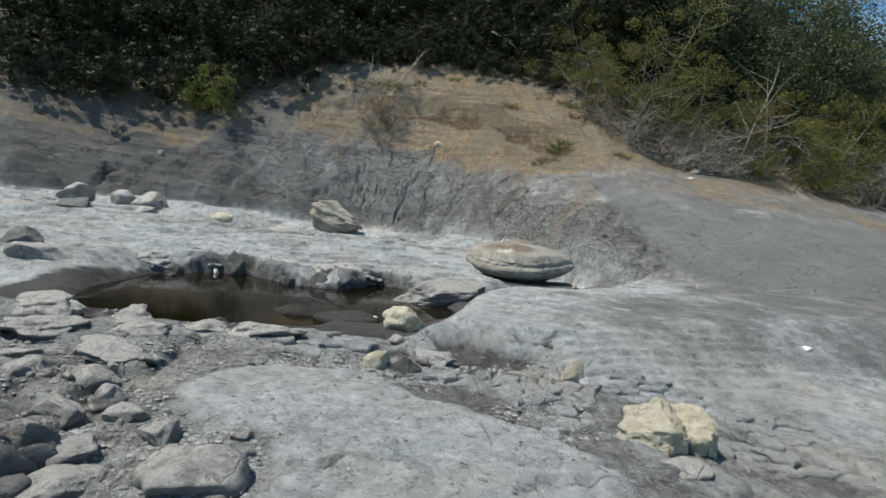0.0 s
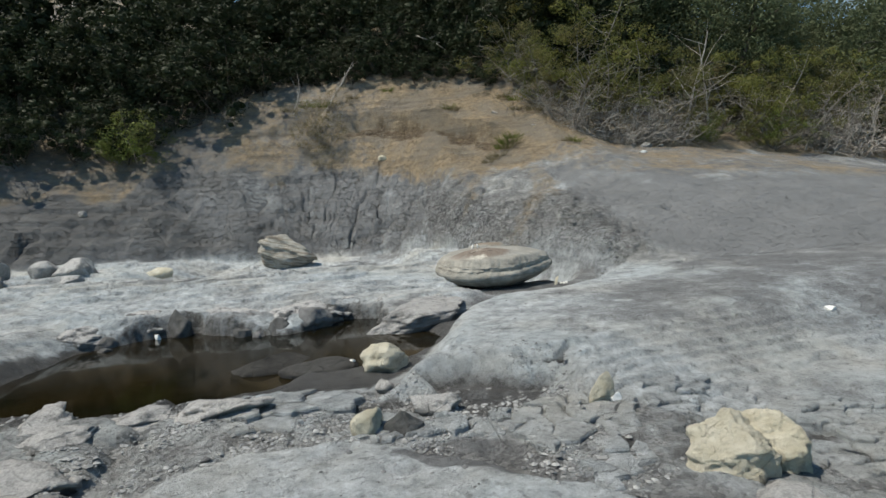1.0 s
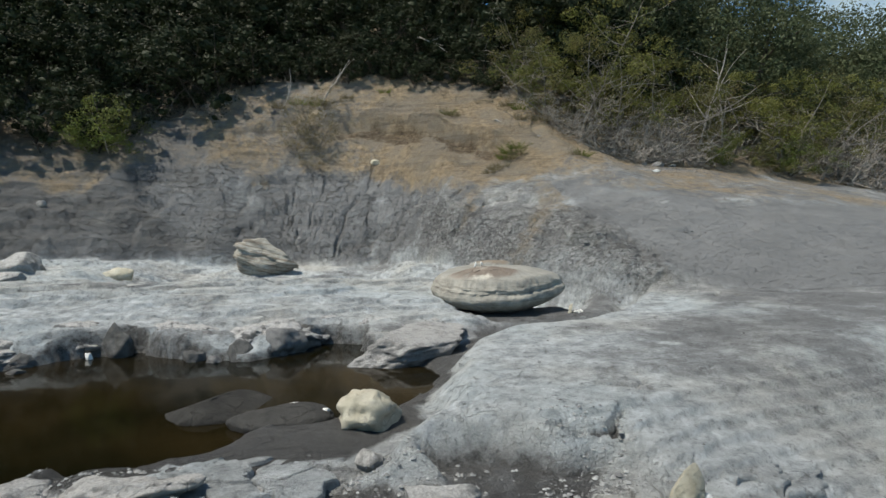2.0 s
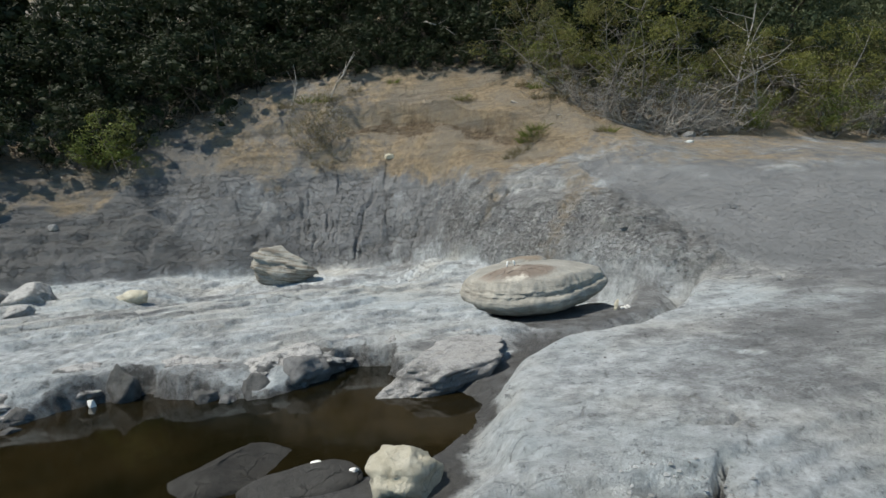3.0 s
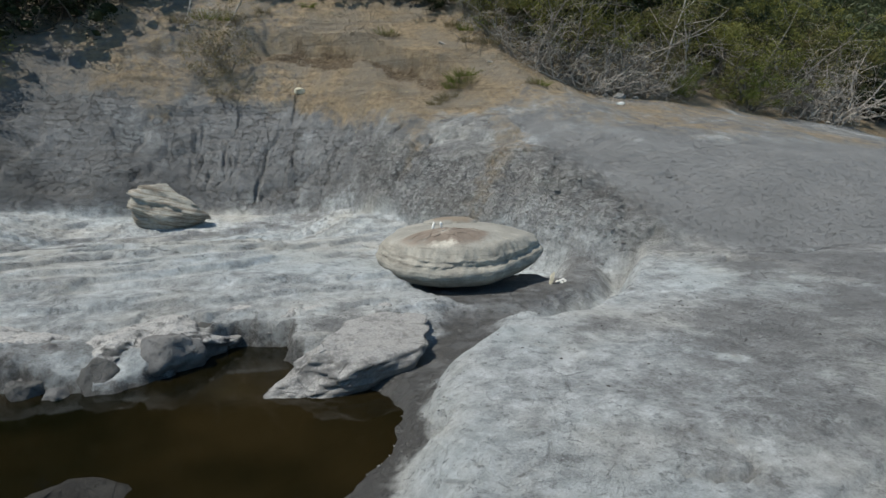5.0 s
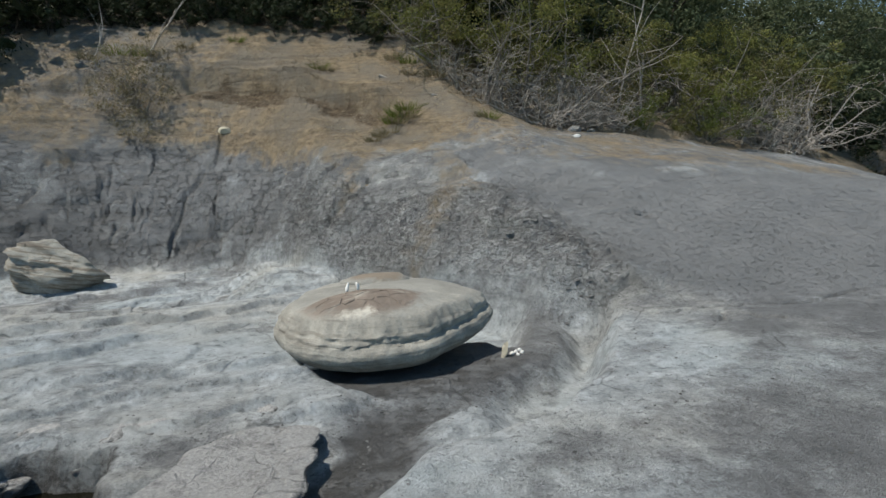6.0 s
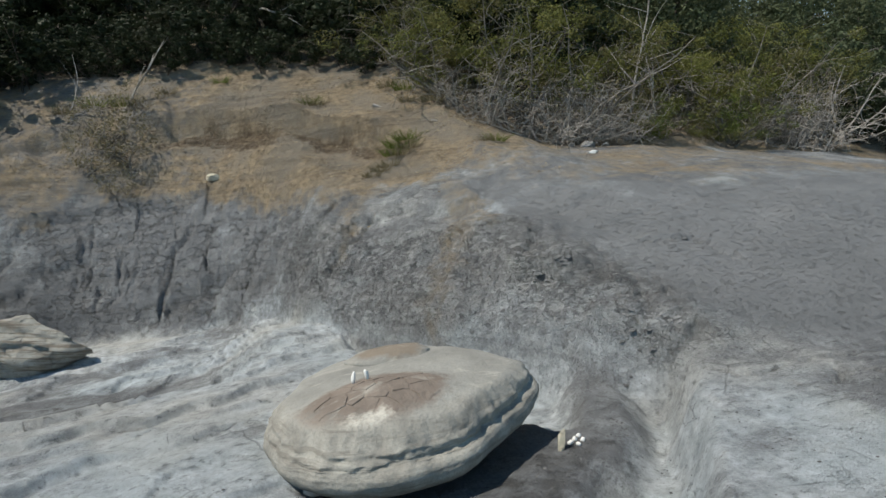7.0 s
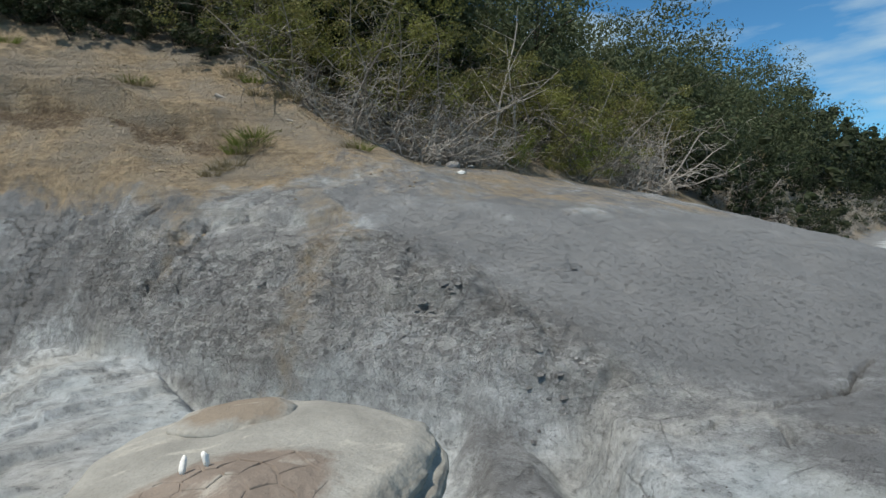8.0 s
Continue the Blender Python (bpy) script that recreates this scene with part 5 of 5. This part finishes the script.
# ---- plants ----
def tubes(paths, sides=5):
    """One mesh's arrays from paths of (point, radius)."""
    verts, faces = [], []
    for path in paths:
        first = len(verts)
        for i, (p, r) in enumerate(path):
            a = Vector(path[min(i + 1, len(path) - 1)][0]) - Vector(path[max(i - 1, 0)][0])
            a.normalize()
            u = a.orthogonal().normalized()
            w = a.cross(u)
            for k in range(sides):
                q = 2 * math.pi * k / sides
                verts.append(tuple(Vector(p) + r * (math.cos(q) * u + math.sin(q) * w)))
        for i in range(len(path) - 1):
            for k in range(sides):
                n = (k + 1) % sides
                faces.append((first + i * sides + k, first + i * sides + n, first + (i + 1) * sides + n, first + (i + 1) * sides + k))
    return verts, faces


def branch(rnd, start, way, length, radius, bend=0.35, steps=6, droop=0.0):
    p, d, out = Vector(start), Vector(way).normalized(), []
    for i in range(steps + 1):
        out.append((tuple(p), radius * (1 - 0.8 * i / steps)))
        d = (d + Vector((rnd.gauss(0, bend), rnd.gauss(0, bend), rnd.gauss(0, bend) - droop)) * 0.5).normalized()
        p = p + d * (length / steps)
    return out


def knot():
    """A cube with its sides cut in four and blown up to a ball: points and quads."""
    bm = bmesh.new()
    bmesh.ops.create_cube(bm, size=2.0)
    bmesh.ops.subdivide_edges(bm, edges=bm.edges[:], cuts=1, use_grid_fill=True)
    bm.verts.index_update()
    pts = np.array([tuple(v.co.normalized()) for v in bm.verts])
    quads = np.array([[v.index for v in f.verts] for f in bm.faces])
    bm.free()
    return pts, quads


HEART = knot()


def leaves(rng, clumps, each, size, flat=0.5, heart=0.0):
    """Small folded leaves round the middles of clumps (x, y, z, radius); heart: how far the dense middle of a clump reaches."""
    c = np.asarray(clumps)
    idx = np.repeat(np.arange(len(c)), each)
    n = len(idx)
    d = rng.normal(size=(n, 3))
    d /= np.linalg.norm(d, axis=1)[:, None]
    r = c[idx, 3] * rng.uniform(0.35, 1.0, n) ** 0.4
    mid = c[idx, :3] + d * r[:, None] * np.array([1, 1, 0.75])
    nor = d * 1.0 + rng.normal(size=(n, 3)) * 0.38 + np.array([0, 0, 0.35 * flat])
    nor /= np.linalg.norm(nor, axis=1)[:, None]
    u = np.cross(nor, rng.normal(size=(n, 3)))
    u /= np.linalg.norm(u, axis=1)[:, None]
    w = np.cross(nor, u)
    s = size * rng.uniform(0.6, 1.4, n)[:, None]
    tip, side = u * s, w * s * 0.42
    v = np.stack((mid - tip, mid + side - nor * s * 0.12, mid + tip, mid - side - nor * s * 0.12), 1).reshape(-1, 3)
    f = np.arange(n * 4).reshape(-1, 4)
    if not heart:
        return v, f
    ball, quads = HEART
    hv = ball[None] * rng.uniform(0.55, 1.3, (len(c), len(ball), 1)) * (c[:, 3] * heart)[:, None, None] * np.array([1, 1, 0.75]) + c[:, None, :3]
    hf = (quads[None] + len(ball) * np.arange(len(c))[:, None, None]).reshape(-1, 4) + len(v)
    return np.concatenate((v, hv.reshape(-1, 3))), np.concatenate((f, hf))


def plant(kind, seed, height, width, leaf_mat, wood_mat, label, category, each=26, clumps=150, leaf=0.07, bare=0.0, stems=5, low=0.25, clump=(0.07, 0.15), heart=0.0):
    """A shrub or tree: a trunk or stems with limbs, and a crown of many small leaves in clumps."""
    rnd, rng = random.Random(seed), np.random.default_rng(seed)
    ob = thing(kind, pose(0, 0, 0), label, category)
    tree = kind == "tree"
    ends = []
    if tree:
        trunk = branch(rnd, (0, 0, -0.2), (rnd.uniform(-0.2, 0.2), rnd.uniform(-0.3, 0.1), 1), height * 0.7, height * 0.028, 0.18, 7)
        part("trunk", mesh_np("trunk", *tubes([trunk], 8), wood_mat), ob)
        for p, r in trunk[1:7:2]:
            for _ in range(2):
                a = rnd.uniform(0, 6.28)
                b = branch(rnd, p, (math.cos(a), math.sin(a), 0.5), width * rnd.uniform(0.36, 0.52), r * 0.6, 0.3)
                part("limb", mesh_np("limb", *tubes([b]), wood_mat), ob)
                ends += [q for q, _ in b[2:]]
        ends.append(trunk[-1][0])
    else:
        for _ in range(stems):
            a = rnd.uniform(0, 6.28)
            b = branch(rnd, (rnd.gauss(0, 0.08 * width), rnd.gauss(0, 0.08 * width), -0.15), (math.cos(a) * 0.8, math.sin(a) * 0.8, 1.0), height * rnd.uniform(0.7, 1.05), 0.022 * height ** 0.5, 0.35)
            paths = [b]
            for p, r in b[1:]:
                a = rnd.uniform(0, 6.28)
                c = branch(rnd, p, (math.cos(a), math.sin(a), 0.4), width * rnd.uniform(0.25, 0.45), r * 0.6, 0.45, 5, 0.1 * bare)
                paths.append(c)
                ends += [q for q, _ in c[1:]]
                for _ in range(int(4 * bare)):
                    q = rnd.choice(c)[0]
                    paths.append(branch(rnd, q, (rnd.gauss(0, 1), rnd.gauss(0, 1), rnd.gauss(0.1, 0.7)), width * rnd.uniform(0.12, 0.3), max(r * 0.45, 0.005), 0.5, 4, 0.2 * bare))
            part("stem", mesh_np("stem", *tubes(paths, 3), wood_mat), ob)
    if each:
        cl = []
        for i in range(clumps):
            if rnd.random() < 0.55:
                p = Vector(rnd.choice(ends)) + Vector((rnd.gauss(0, 0.1), rnd.gauss(0, 0.1), rnd.gauss(0, 0.1))) * width
            else:
                a, e, q = rnd.uniform(0, 6.28), rnd.uniform(-1, 1), rnd.uniform(0.7, 1.0)
                p = Vector((math.cos(a) * math.sqrt(1 - e * e) * width * 0.5 * q, math.sin(a) * math.sqrt(1 - e * e) * width * 0.5 * q, height * (0.55 + 0.45 * e * q)))
                p += 0.12 * width * noise.noise_vector(p * 0.9 + Vector((seed, 0, 0)))
            if p.z < height * low * rnd.uniform(0.3, 1):
                continue
            cl.append((p.x, p.y, p.z, width * rnd.uniform(*clump)))
        part("crown" if tree else "foliage", mesh_np("foliage", *leaves(rng, cl, each, leaf, heart=heart), leaf_mat, False), ob)
    return ob


def grass_tuft(seed, height, width, blades, material, label):
    rnd = random.Random(seed)
    ob = thing("grass_tuft", pose(0, 0, 0), label, "grass")
    verts, faces = [], []
    for _ in range(blades):
        a, r = rnd.uniform(0, 6.28), width * 0.25 * rnd.random() ** 0.5
        p = Vector((r * math.cos(a), r * math.sin(a), -0.03))
        d = Vector((math.cos(a) * rnd.uniform(0.1, 1.2), math.sin(a) * rnd.uniform(0.1, 1.2), 1)).normalized()
        side = d.cross(Vector((rnd.gauss(0, 1), rnd.gauss(0, 1), 0.1))).normalized() * rnd.uniform(0.004, 0.009)
        h = height * rnd.uniform(0.25, 1.15)
        first = len(verts)
        for k in range(4):
            q = p + d * h * k / 3 + Vector((0, 0, -0.28 * h * (k / 3) ** 2))
            w = side * (1 - k / 3.3)
            verts += [tuple(q - w), tuple(q + w)]
        faces += [(first + 2 * k, first + 2 * k + 1, first + 2 * k + 3, first + 2 * k + 2) for k in range(3)]
    part("foliage", mesh_np("foliage", verts, faces, material, False), ob)
    return ob


def brow(x, back):
    return float(np.interp(x, TOP_X, TOP_Y)) + back


def set_plants():
    rnd = random.Random(77)
    dark = [plant("tree", 100 + i, 4.6, 3.6, LEAF_SHADED, BARK, "dense dark evergreen tree on the hillside", "tree", 68, 85, 0.052, low=0.1, clump=(0.09, 0.17), heart=0.35) for i in range(3)]
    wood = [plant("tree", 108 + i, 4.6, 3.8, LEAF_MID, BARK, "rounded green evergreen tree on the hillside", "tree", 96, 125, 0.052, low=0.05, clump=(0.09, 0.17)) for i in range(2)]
    far = [plant("tree", 105 + i, 4.6, 3.6, LEAF_SHADED, BARK, "dark evergreen tree in the wood behind", "tree", 24, 80, 0.10, low=0.1, clump=(0.10, 0.19), heart=0.45) for i in range(2)]
    under = [plant("shrub", 110 + i, 2.0, 2.2, LEAF_SHADED, BARK, "dark green shrub under the trees on the brow", "shrub", 80, 45, 0.034, 0.3, 4, 0.05, (0.09, 0.18), heart=0.4) for i in range(2)]
    green = [plant("shrub", 120 + i, 2.6, 2.6, LEAF_GREEN, TWIG, "olive green shrub with tangled grey twigs", "shrub", 135, 66, 0.024, 0.8, 6, 0.45, (0.06, 0.14)) for i in range(3)]
    olive = [plant("shrub", 130 + i, 2.4, 2.4, LEAF_OLIVE, TWIG, "brownish olive shrub with dry twigs", "shrub", 112, 60, 0.024, 1.0, 7, 0.45, (0.06, 0.13)) for i in range(2)]
    lime = [plant("shrub", 140, 1.5, 1.6, LEAF_LIME, TWIG, "bright yellow-green bushy shrub on the brow of the bank", "shrub", 75, 130, 0.024, 0.0, 5, 0.1)]
    bare = [plant("shrub", 160 + i, 2.0, 2.3, LEAF_DRY, PALE_TWIG, "leafless grey shrub of tangled dry twigs", "shrub", 4, 60, 0.04, 1.7, 9) for i in range(2)]
    dry = [plant("shrub", 170, 1.3, 1.5, LEAF_DRY, TWIG, "dry brown shrub hanging on the bank", "shrub", 14, 80, 0.035, 1.0, 7, 0.0)]
    tuft = [grass_tuft(180, 0.42, 0.95, 190, LEAF_LIME, "green and straw grass tuft on the earth bank"), grass_tuft(181, 0.40, 0.95, 190, LEAF_DRY, "dry straw grass tuft on the earth bank")]
    used = set()

    def at(kind, x, y, size, sink=0.1, tall=1.0, lean=0.0):
        m = pose(x, y, gz(x, y) - sink, rnd.uniform(-6, 6) + lean, rnd.uniform(-6, 6), rnd.uniform(0, 360) if not lean else rnd.uniform(-30, 30)) @ Matrix.Diagonal((size, size, size * tall, 1))
        if kind.name not in used:
            used.add(kind.name)
            kind.matrix_world = m
        else:
            copy_thing(kind, m).scale = (size, size, size * tall)

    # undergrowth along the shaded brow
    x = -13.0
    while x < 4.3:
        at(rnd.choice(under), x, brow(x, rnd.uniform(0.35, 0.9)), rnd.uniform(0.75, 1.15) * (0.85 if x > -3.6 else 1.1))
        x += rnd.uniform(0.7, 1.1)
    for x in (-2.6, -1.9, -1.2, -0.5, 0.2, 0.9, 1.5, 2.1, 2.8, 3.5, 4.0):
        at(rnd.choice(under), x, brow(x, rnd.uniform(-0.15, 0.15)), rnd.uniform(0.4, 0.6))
    # wood on the hillside, in rows up the slope
    for row, (back, size) in enumerate(((1.3, 0.75), (2.9, 0.95), (4.9, 1.05), (7.4, 1.2))):
        x = -14.0
        while x < 17.0:
            y = brow(x, back + rnd.uniform(-0.5, 0.5) + (0.7 if x < -4 and row == 0 else 0.0))
            if x < 4.0 or row > 1:
                if x < 11.5 or row < 3:
                    at(rnd.choice(far if row > 1 and x < 4 else dark if x < 7 else wood), x, y, size * rnd.uniform(0.8, 1.2) * (0.75 if x > 12.5 else 1.0))
            elif row:
                at(rnd.choice(green + olive), x, y, (1.35 if x < 10.5 else 1.1) * rnd.uniform(0.75, 1.25))
            x += 1.8 * size * rnd.uniform(0.8, 1.2) + 0.3
    for x in (5.6, 7.2, 8.8, 10.3, 11.8, 13.4):
        at(dark[int(x) % 3] if x < 9 else wood[int(x) % 2], x, brow(x, 3.4), 1.25)
        at(far[int(x + 1) % 2] if x < 9 else wood[int(x + 1) % 2], x + 0.7, brow(x, 5.6), 1.3)
    # shrubs along the open brow
    for x, back, size in ((4.9, 1.0, 0.9), (5.6, 0.7, 1.1), (6.5, 0.8, 1.25), (7.5, 0.7, 1.3), (8.6, 0.6, 1.2), (9.6, 0.8, 1.0), (10.4, 1.5, 1.0), (11.6, 1.4, 1.1), (12.3, 0.5, 1.15), (13.2, 0.6, 1.25), (14.4, 1.0, 1.2), (16.0, 0.9, 1.2), (17.2, 0.7, 1.1)):
        at(rnd.choice(green + olive), x, brow(x, back), size)
    for x, back, size in ((5.5, 0.25, 0.6), (6.0, 0.1, 0.75), (6.6, 0.15, 0.8), (7.2, 0.1, 0.85), (7.8, 0.15, 0.8), (8.4, 0.1, 0.8), (9.0, 0.2, 0.75), (13.9, 0.05, 0.95), (15.0, 0.1, 1.25), (14.4, 0.5, 1.1)):
        at(rnd.choice(bare), x, brow(x, back), size)
    for x, back, size in ((-7.6, 0.15, 1.25), (9.9, 0.3, 0.8), (12.0, 0.2, 0.9), (4.4, 0.5, 0.6)):
        at(lime[0], x, brow(x, back), size)
    # dry scrub and grass on the face of the bank
    for x, y, size in ((-2.0, 22.0, 0.9), (-1.5, 21.5, 0.85), (-2.3, 21.6, 0.7), (-1.65, 21.0, 0.6), (-1.2, 22.2, 0.6)):
        at(dry[0], x, y, size, 0.05)
    for k, x, y, size in ((0, 2.45, 20.9, 0.9), (1, 2.6, 20.8, 0.9), (1, 3.02, 17.7, 0.6), (1, 3.2, 17.8, 0.7), (1, 3.4, 17.85, 0.75), (0, 3.55, 18.05, 0.8), (0, 3.75, 18.2, 1.0), (0, 3.95, 18.35, 0.9), (1, 3.85, 18.0, 0.9), (1, 3.65, 17.95, 0.8),
                          (0, 5.4, 17.3, 0.7), (1, 5.2, 17.3, 0.6), (0, -2.2, 22.6, 1.1), (0, -1.6, 22.5, 1.0), (1, -2.8, 22.5, 0.9), (1, 4.9, 19.2, 1.0), (0, 4.6, 20.2, 0.9), (1, 4.3, 20.6, 0.9), (1, 4.5, 19.7, 0.8), (0, 0.6, 22.6, 0.7), (1, -0.6, 22.6, 0.7)):
        at(tuft[k], x, y, size, 0.02)
    for k, x, y, size in ((0, 18.4, 23.0, 1.05), (1, 21.6, 22.4, 1.25), (0, 23.6, 22.8, 1.35), (1, 26.5, 23.5, 1.25), (0, 29.5, 24.0, 1.0), (1, 33.0, 24.5, 1.0)):
        at(wood[k], x, y, size)
    # far wood along the bluff
    x = 18.0
    while x < 100:
        for back in (0.9, 4.0, 8.0):
            at(rnd.choice(wood if x < 34 else far), x + rnd.uniform(-1, 1), brow(x, back * (1 + x / 80)), rnd.uniform(0.85, 1.2) * (1 + x / 160) * (1.25 if back > 3 and x < 26 else 1.0))
        for back in (0.3, -0.5, -1.0):
            at(rnd.choice(under if rnd.random() < 0.6 else bare), x + rnd.uniform(-0.8, 0.8), brow(x, back), rnd.uniform(0.6, 1.2))
        x += 1.7 + 0.035 * x


set_plants()


def dead_branch(seed, x, y, way, length, radius, label, forks=3, up=0.0):
    rnd = random.Random(seed)
    main = branch(rnd, (0, 0, 0), way, length, radius, 0.16, 8)
    ob = thing("dead_branch", pose(x, y, gz(x, y) + up), label, "branch")
    part("stick", mesh_np("stick", *tubes([main], 6), PALE_TWIG), ob)
    for k in range(forks):
        p, r = main[3 + k % 5]
        a = Vector(way).normalized() + Vector((rnd.gauss(0, 0.6), rnd.gauss(0, 0.6), rnd.gauss(0.2, 0.5)))
        part("fork", mesh_np("fork", *tubes([branch(rnd, p, a, length * rnd.uniform(0.25, 0.45), r * 0.7, 0.2, 5)], 5), PALE_TWIG), ob)
    return ob


dead_branch(1, -1.75, 22.3, (0.6, 0.15, 1), 2.3, 0.035, "bare white dead branch leaning out of the bank", 4, -0.05)
dead_branch(2, -2.7, 22.4, (0.12, 0.0, 1), 1.5, 0.022, "thin bare dead stem on the bank", 2, -0.05)
dead_branch(3, 3.7, 19.8, (1, -0.35, -0.35), 1.1, 0.035, "grey dead branch lying on the earth bank", 4, 0.06)
dead_branch(4, 4.6, 18.6, (1, -0.2, -0.1), 0.9, 0.02, "thin dry stick lying on the earth bank", 2, 0.05)
dead_branch(5, 1.8, 23.3, (0.8, -0.3, -0.3), 1.3, 0.03, "pale dead branch hanging from the trees", 2, 1.3)
dead_branch(6, 9.4, 18.6, (0.2, -0.1, 1), 3.2, 0.04, "forked bare grey branch rising from the shrubs", 6, -0.05)
dead_branch(7, 10.4, 18.6, (-0.15, -0.1, 1), 3.0, 0.04, "forked bare grey branch rising from the shrubs", 6, -0.05)
dead_branch(8, 6.6, 18.3, (-0.8, -0.3, 0.15), 1.2, 0.02, "dry root trailing down the brow", 3, 0.02)
dead_branch(9, 8.0, 18.0, (0.5, -0.6, 0.1), 1.2, 0.02, "dry root trailing down the brow", 3, 0.02)


# ---- loose gravel ----
def build_gravel(name, label, seed, count, area, size, material, keep):
    """Very many small angular stones strewn over an area; keep tells how likely a place holds one."""
    rng = np.random.default_rng(seed)
    x, y = rng.uniform(area[0], area[1], count * 4), rng.uniform(area[2], area[3], count * 4)
    ok = rng.random(len(x)) < keep(x, y)
    x, y = x[ok][:count], y[ok][:count]
    z = land(x, y)[0]
    n = len(x)
    unit = np.array([(1, 0, 0), (0.3, 0.95, 0), (-0.8, 0.6, 0), (-0.8, -0.6, 0), (0.3, -0.95, 0), (0.1, 0.1, 0.75), (0, 0, -0.6)])
    tri = np.array([(0, 1, 5), (1, 2, 5), (2, 3, 5), (3, 4, 5), (4, 0, 5), (1, 0, 6), (2, 1, 6), (3, 2, 6), (4, 3, 6), (0, 4, 6)])
    s = size[0] * (size[1] / size[0]) ** (rng.random(n) ** 2.2)
    v = unit[None] * rng.uniform(0.65, 1.35, (n, 7, 1)) * s[:, None, None] * np.array([1, 1, 0.75])
    a = rng.uniform(0, 6.283, n)
    c, q = np.cos(a)[:, None], np.sin(a)[:, None]
    v = np.stack((c * v[..., 0] - q * v[..., 1], q * v[..., 0] + c * v[..., 1], v[..., 2]), -1)
    v = v + np.stack((x, y, z + 0.2 * s), -1)[:, None]
    f = (tri[None] + 7 * np.arange(n)[:, None, None]).reshape(-1, 3)
    return tagged(new(name, mesh_np(name, v.reshape(-1, 3), f, material, False)), label, "gravel", kind="stuff")


GRAVEL = gravel_material("grey_gravel", (0.11, 0.112, 0.112), (0.36, 0.365, 0.355))
GRAVEL_DARK = gravel_material("dark_gravel", (0.06, 0.06, 0.058), (0.17, 0.17, 0.165))
GRAVEL_EARTH = gravel_material("ochre_gravel", (0.15, 0.12, 0.08), (0.42, 0.35, 0.24))


def near_keep(x, y):
    gap = 0.5 + 0.5 * fbm(x * 2.5, y * 2.5, 3, 60)
    out = inside(x, y, NEAR_SLAB) < 0.02
    return np.where(out, ramp(gap, 0.3, 0.65), 0.02 + 0.12 * ramp(gap, 0.7, 0.9)) * ramp(y, 6.7, 5.9) * lerp(1.0, 0.03, ramp(x, 0.6, 1.1))


build_gravel("gravel", "loose grey stone chips between the rocks", 1, 14000, (-3.8, 1.4, 3.0, 6.6), (0.003, 0.022), GRAVEL, near_keep)
build_gravel("scree", "crumbled grey rock chips at the foot of the slope", 2, 8000, (0.4, 5.0, 10.2, 17.4), (0.004, 0.015), GRAVEL,
             lambda x, y: np.clip(land(x, y)[4], 0, 1) * ramp(fbm(x * 1.5, y * 1.5, 3, 61), -0.5, 0.4))
build_gravel("earth_scree", "small yellow stones on the earth bank", 3, 2600, (-3.5, 5.8, 15.5, 22.8), (0.008, 0.035), GRAVEL_EARTH,
             lambda x, y: np.clip(land(x, y)[2], 0, 1) * ramp(fbm(x * 1.2, y * 1.2, 3, 62), -0.3, 0.5))
build_gravel("channel_gravel", "dark grit in the wet channel", 4, 2000, (-0.4, 3.4, 7.6, 11.0), (0.003, 0.012), GRAVEL_DARK,
             lambda x, y: 0.08 + np.clip(land(x, y)[3], 0, 1) * (along(x, y, CHANNEL) < 0.5))


# ---- broken slabs of the creek bed ----
def lay_slabs(outline, count, seed, height, gap, material, least=0.18, crust=1.25):
    rnd = random.Random(seed)
    xs, ys = [p[0] for p in outline], [p[1] for p in outline]
    seeds, tries = [], 0
    while len(seeds) < count and tries < 4000:
        tries += 1
        p = (rnd.uniform(min(xs), max(xs)), rnd.uniform(min(ys), max(ys)))
        if inside(np.array([p[0]]), np.array([p[1]]), outline)[0] > 0.02 and all(math.dist(p, q) > least * rnd.uniform(0.5, 1.6) for q in seeds):
            seeds.append(p)
    for n, poly in enumerate(cells(outline, seeds)):
        if rnd.random() < 0.08:
            continue
        h = height * rnd.uniform(0.5, 1.2)
        cx, cy = sum(p[0] for p in poly) / len(poly), sum(p[1] for p in poly) / len(poly)
        low = gz(cx, cy)
        top = lambda x, y: low + h + 0.012 * noise.fractal(Vector((x * 5, y * 5, seed)), 0.9, 2, 3)
        tilt = (rnd.gauss(0, 0.05), rnd.gauss(0, 0.05))
        me = piece_mesh("slab", poly, top, h + 0.14, rnd.uniform(0.004, gap), material, seed * 50 + n, 0.075, 0.014, 7, tilt)
        for key, v in (("pale", crust + rnd.uniform(-0.25, 0.2)), ("rubble", 0.5)):
            me.attributes.new(key, "FLOAT", "POINT").data.foreach_set("value", np.full(len(me.vertices), v, np.float32))
        part("slab", me, LAND)


lay_slabs([(-1.7, 6.1), (-1.6, 6.45), (-1.25, 6.62), (-0.85, 6.55), (-0.6, 6.2), (-0.8, 5.95), (-1.05, 5.65), (-1.5, 5.7)], 12, 1, 0.03, 0.015, GROUND, 0.2)
lay_slabs([(-0.95, 5.55), (-0.5, 5.8), (-0.1, 5.75), (0.15, 5.6), (0.6, 5.85), (0.95, 5.95), (1.25, 5.75), (1.0, 5.3), (0.9, 4.8), (0.5, 4.55), (0.45, 4.95), (0.2, 5.32), (-0.2, 5.4), (-0.6, 5.35)], 34, 2, 0.03, 0.012, GROUND, 0.17)
lay_slabs([(1.25, 5.55), (1.35, 6.0), (1.9, 6.05), (2.5, 5.75), (2.9, 5.2), (2.6, 4.6), (1.75, 4.5), (1.7, 5.2)], 30, 3, 0.025, 0.010, GROUND, 0.18)
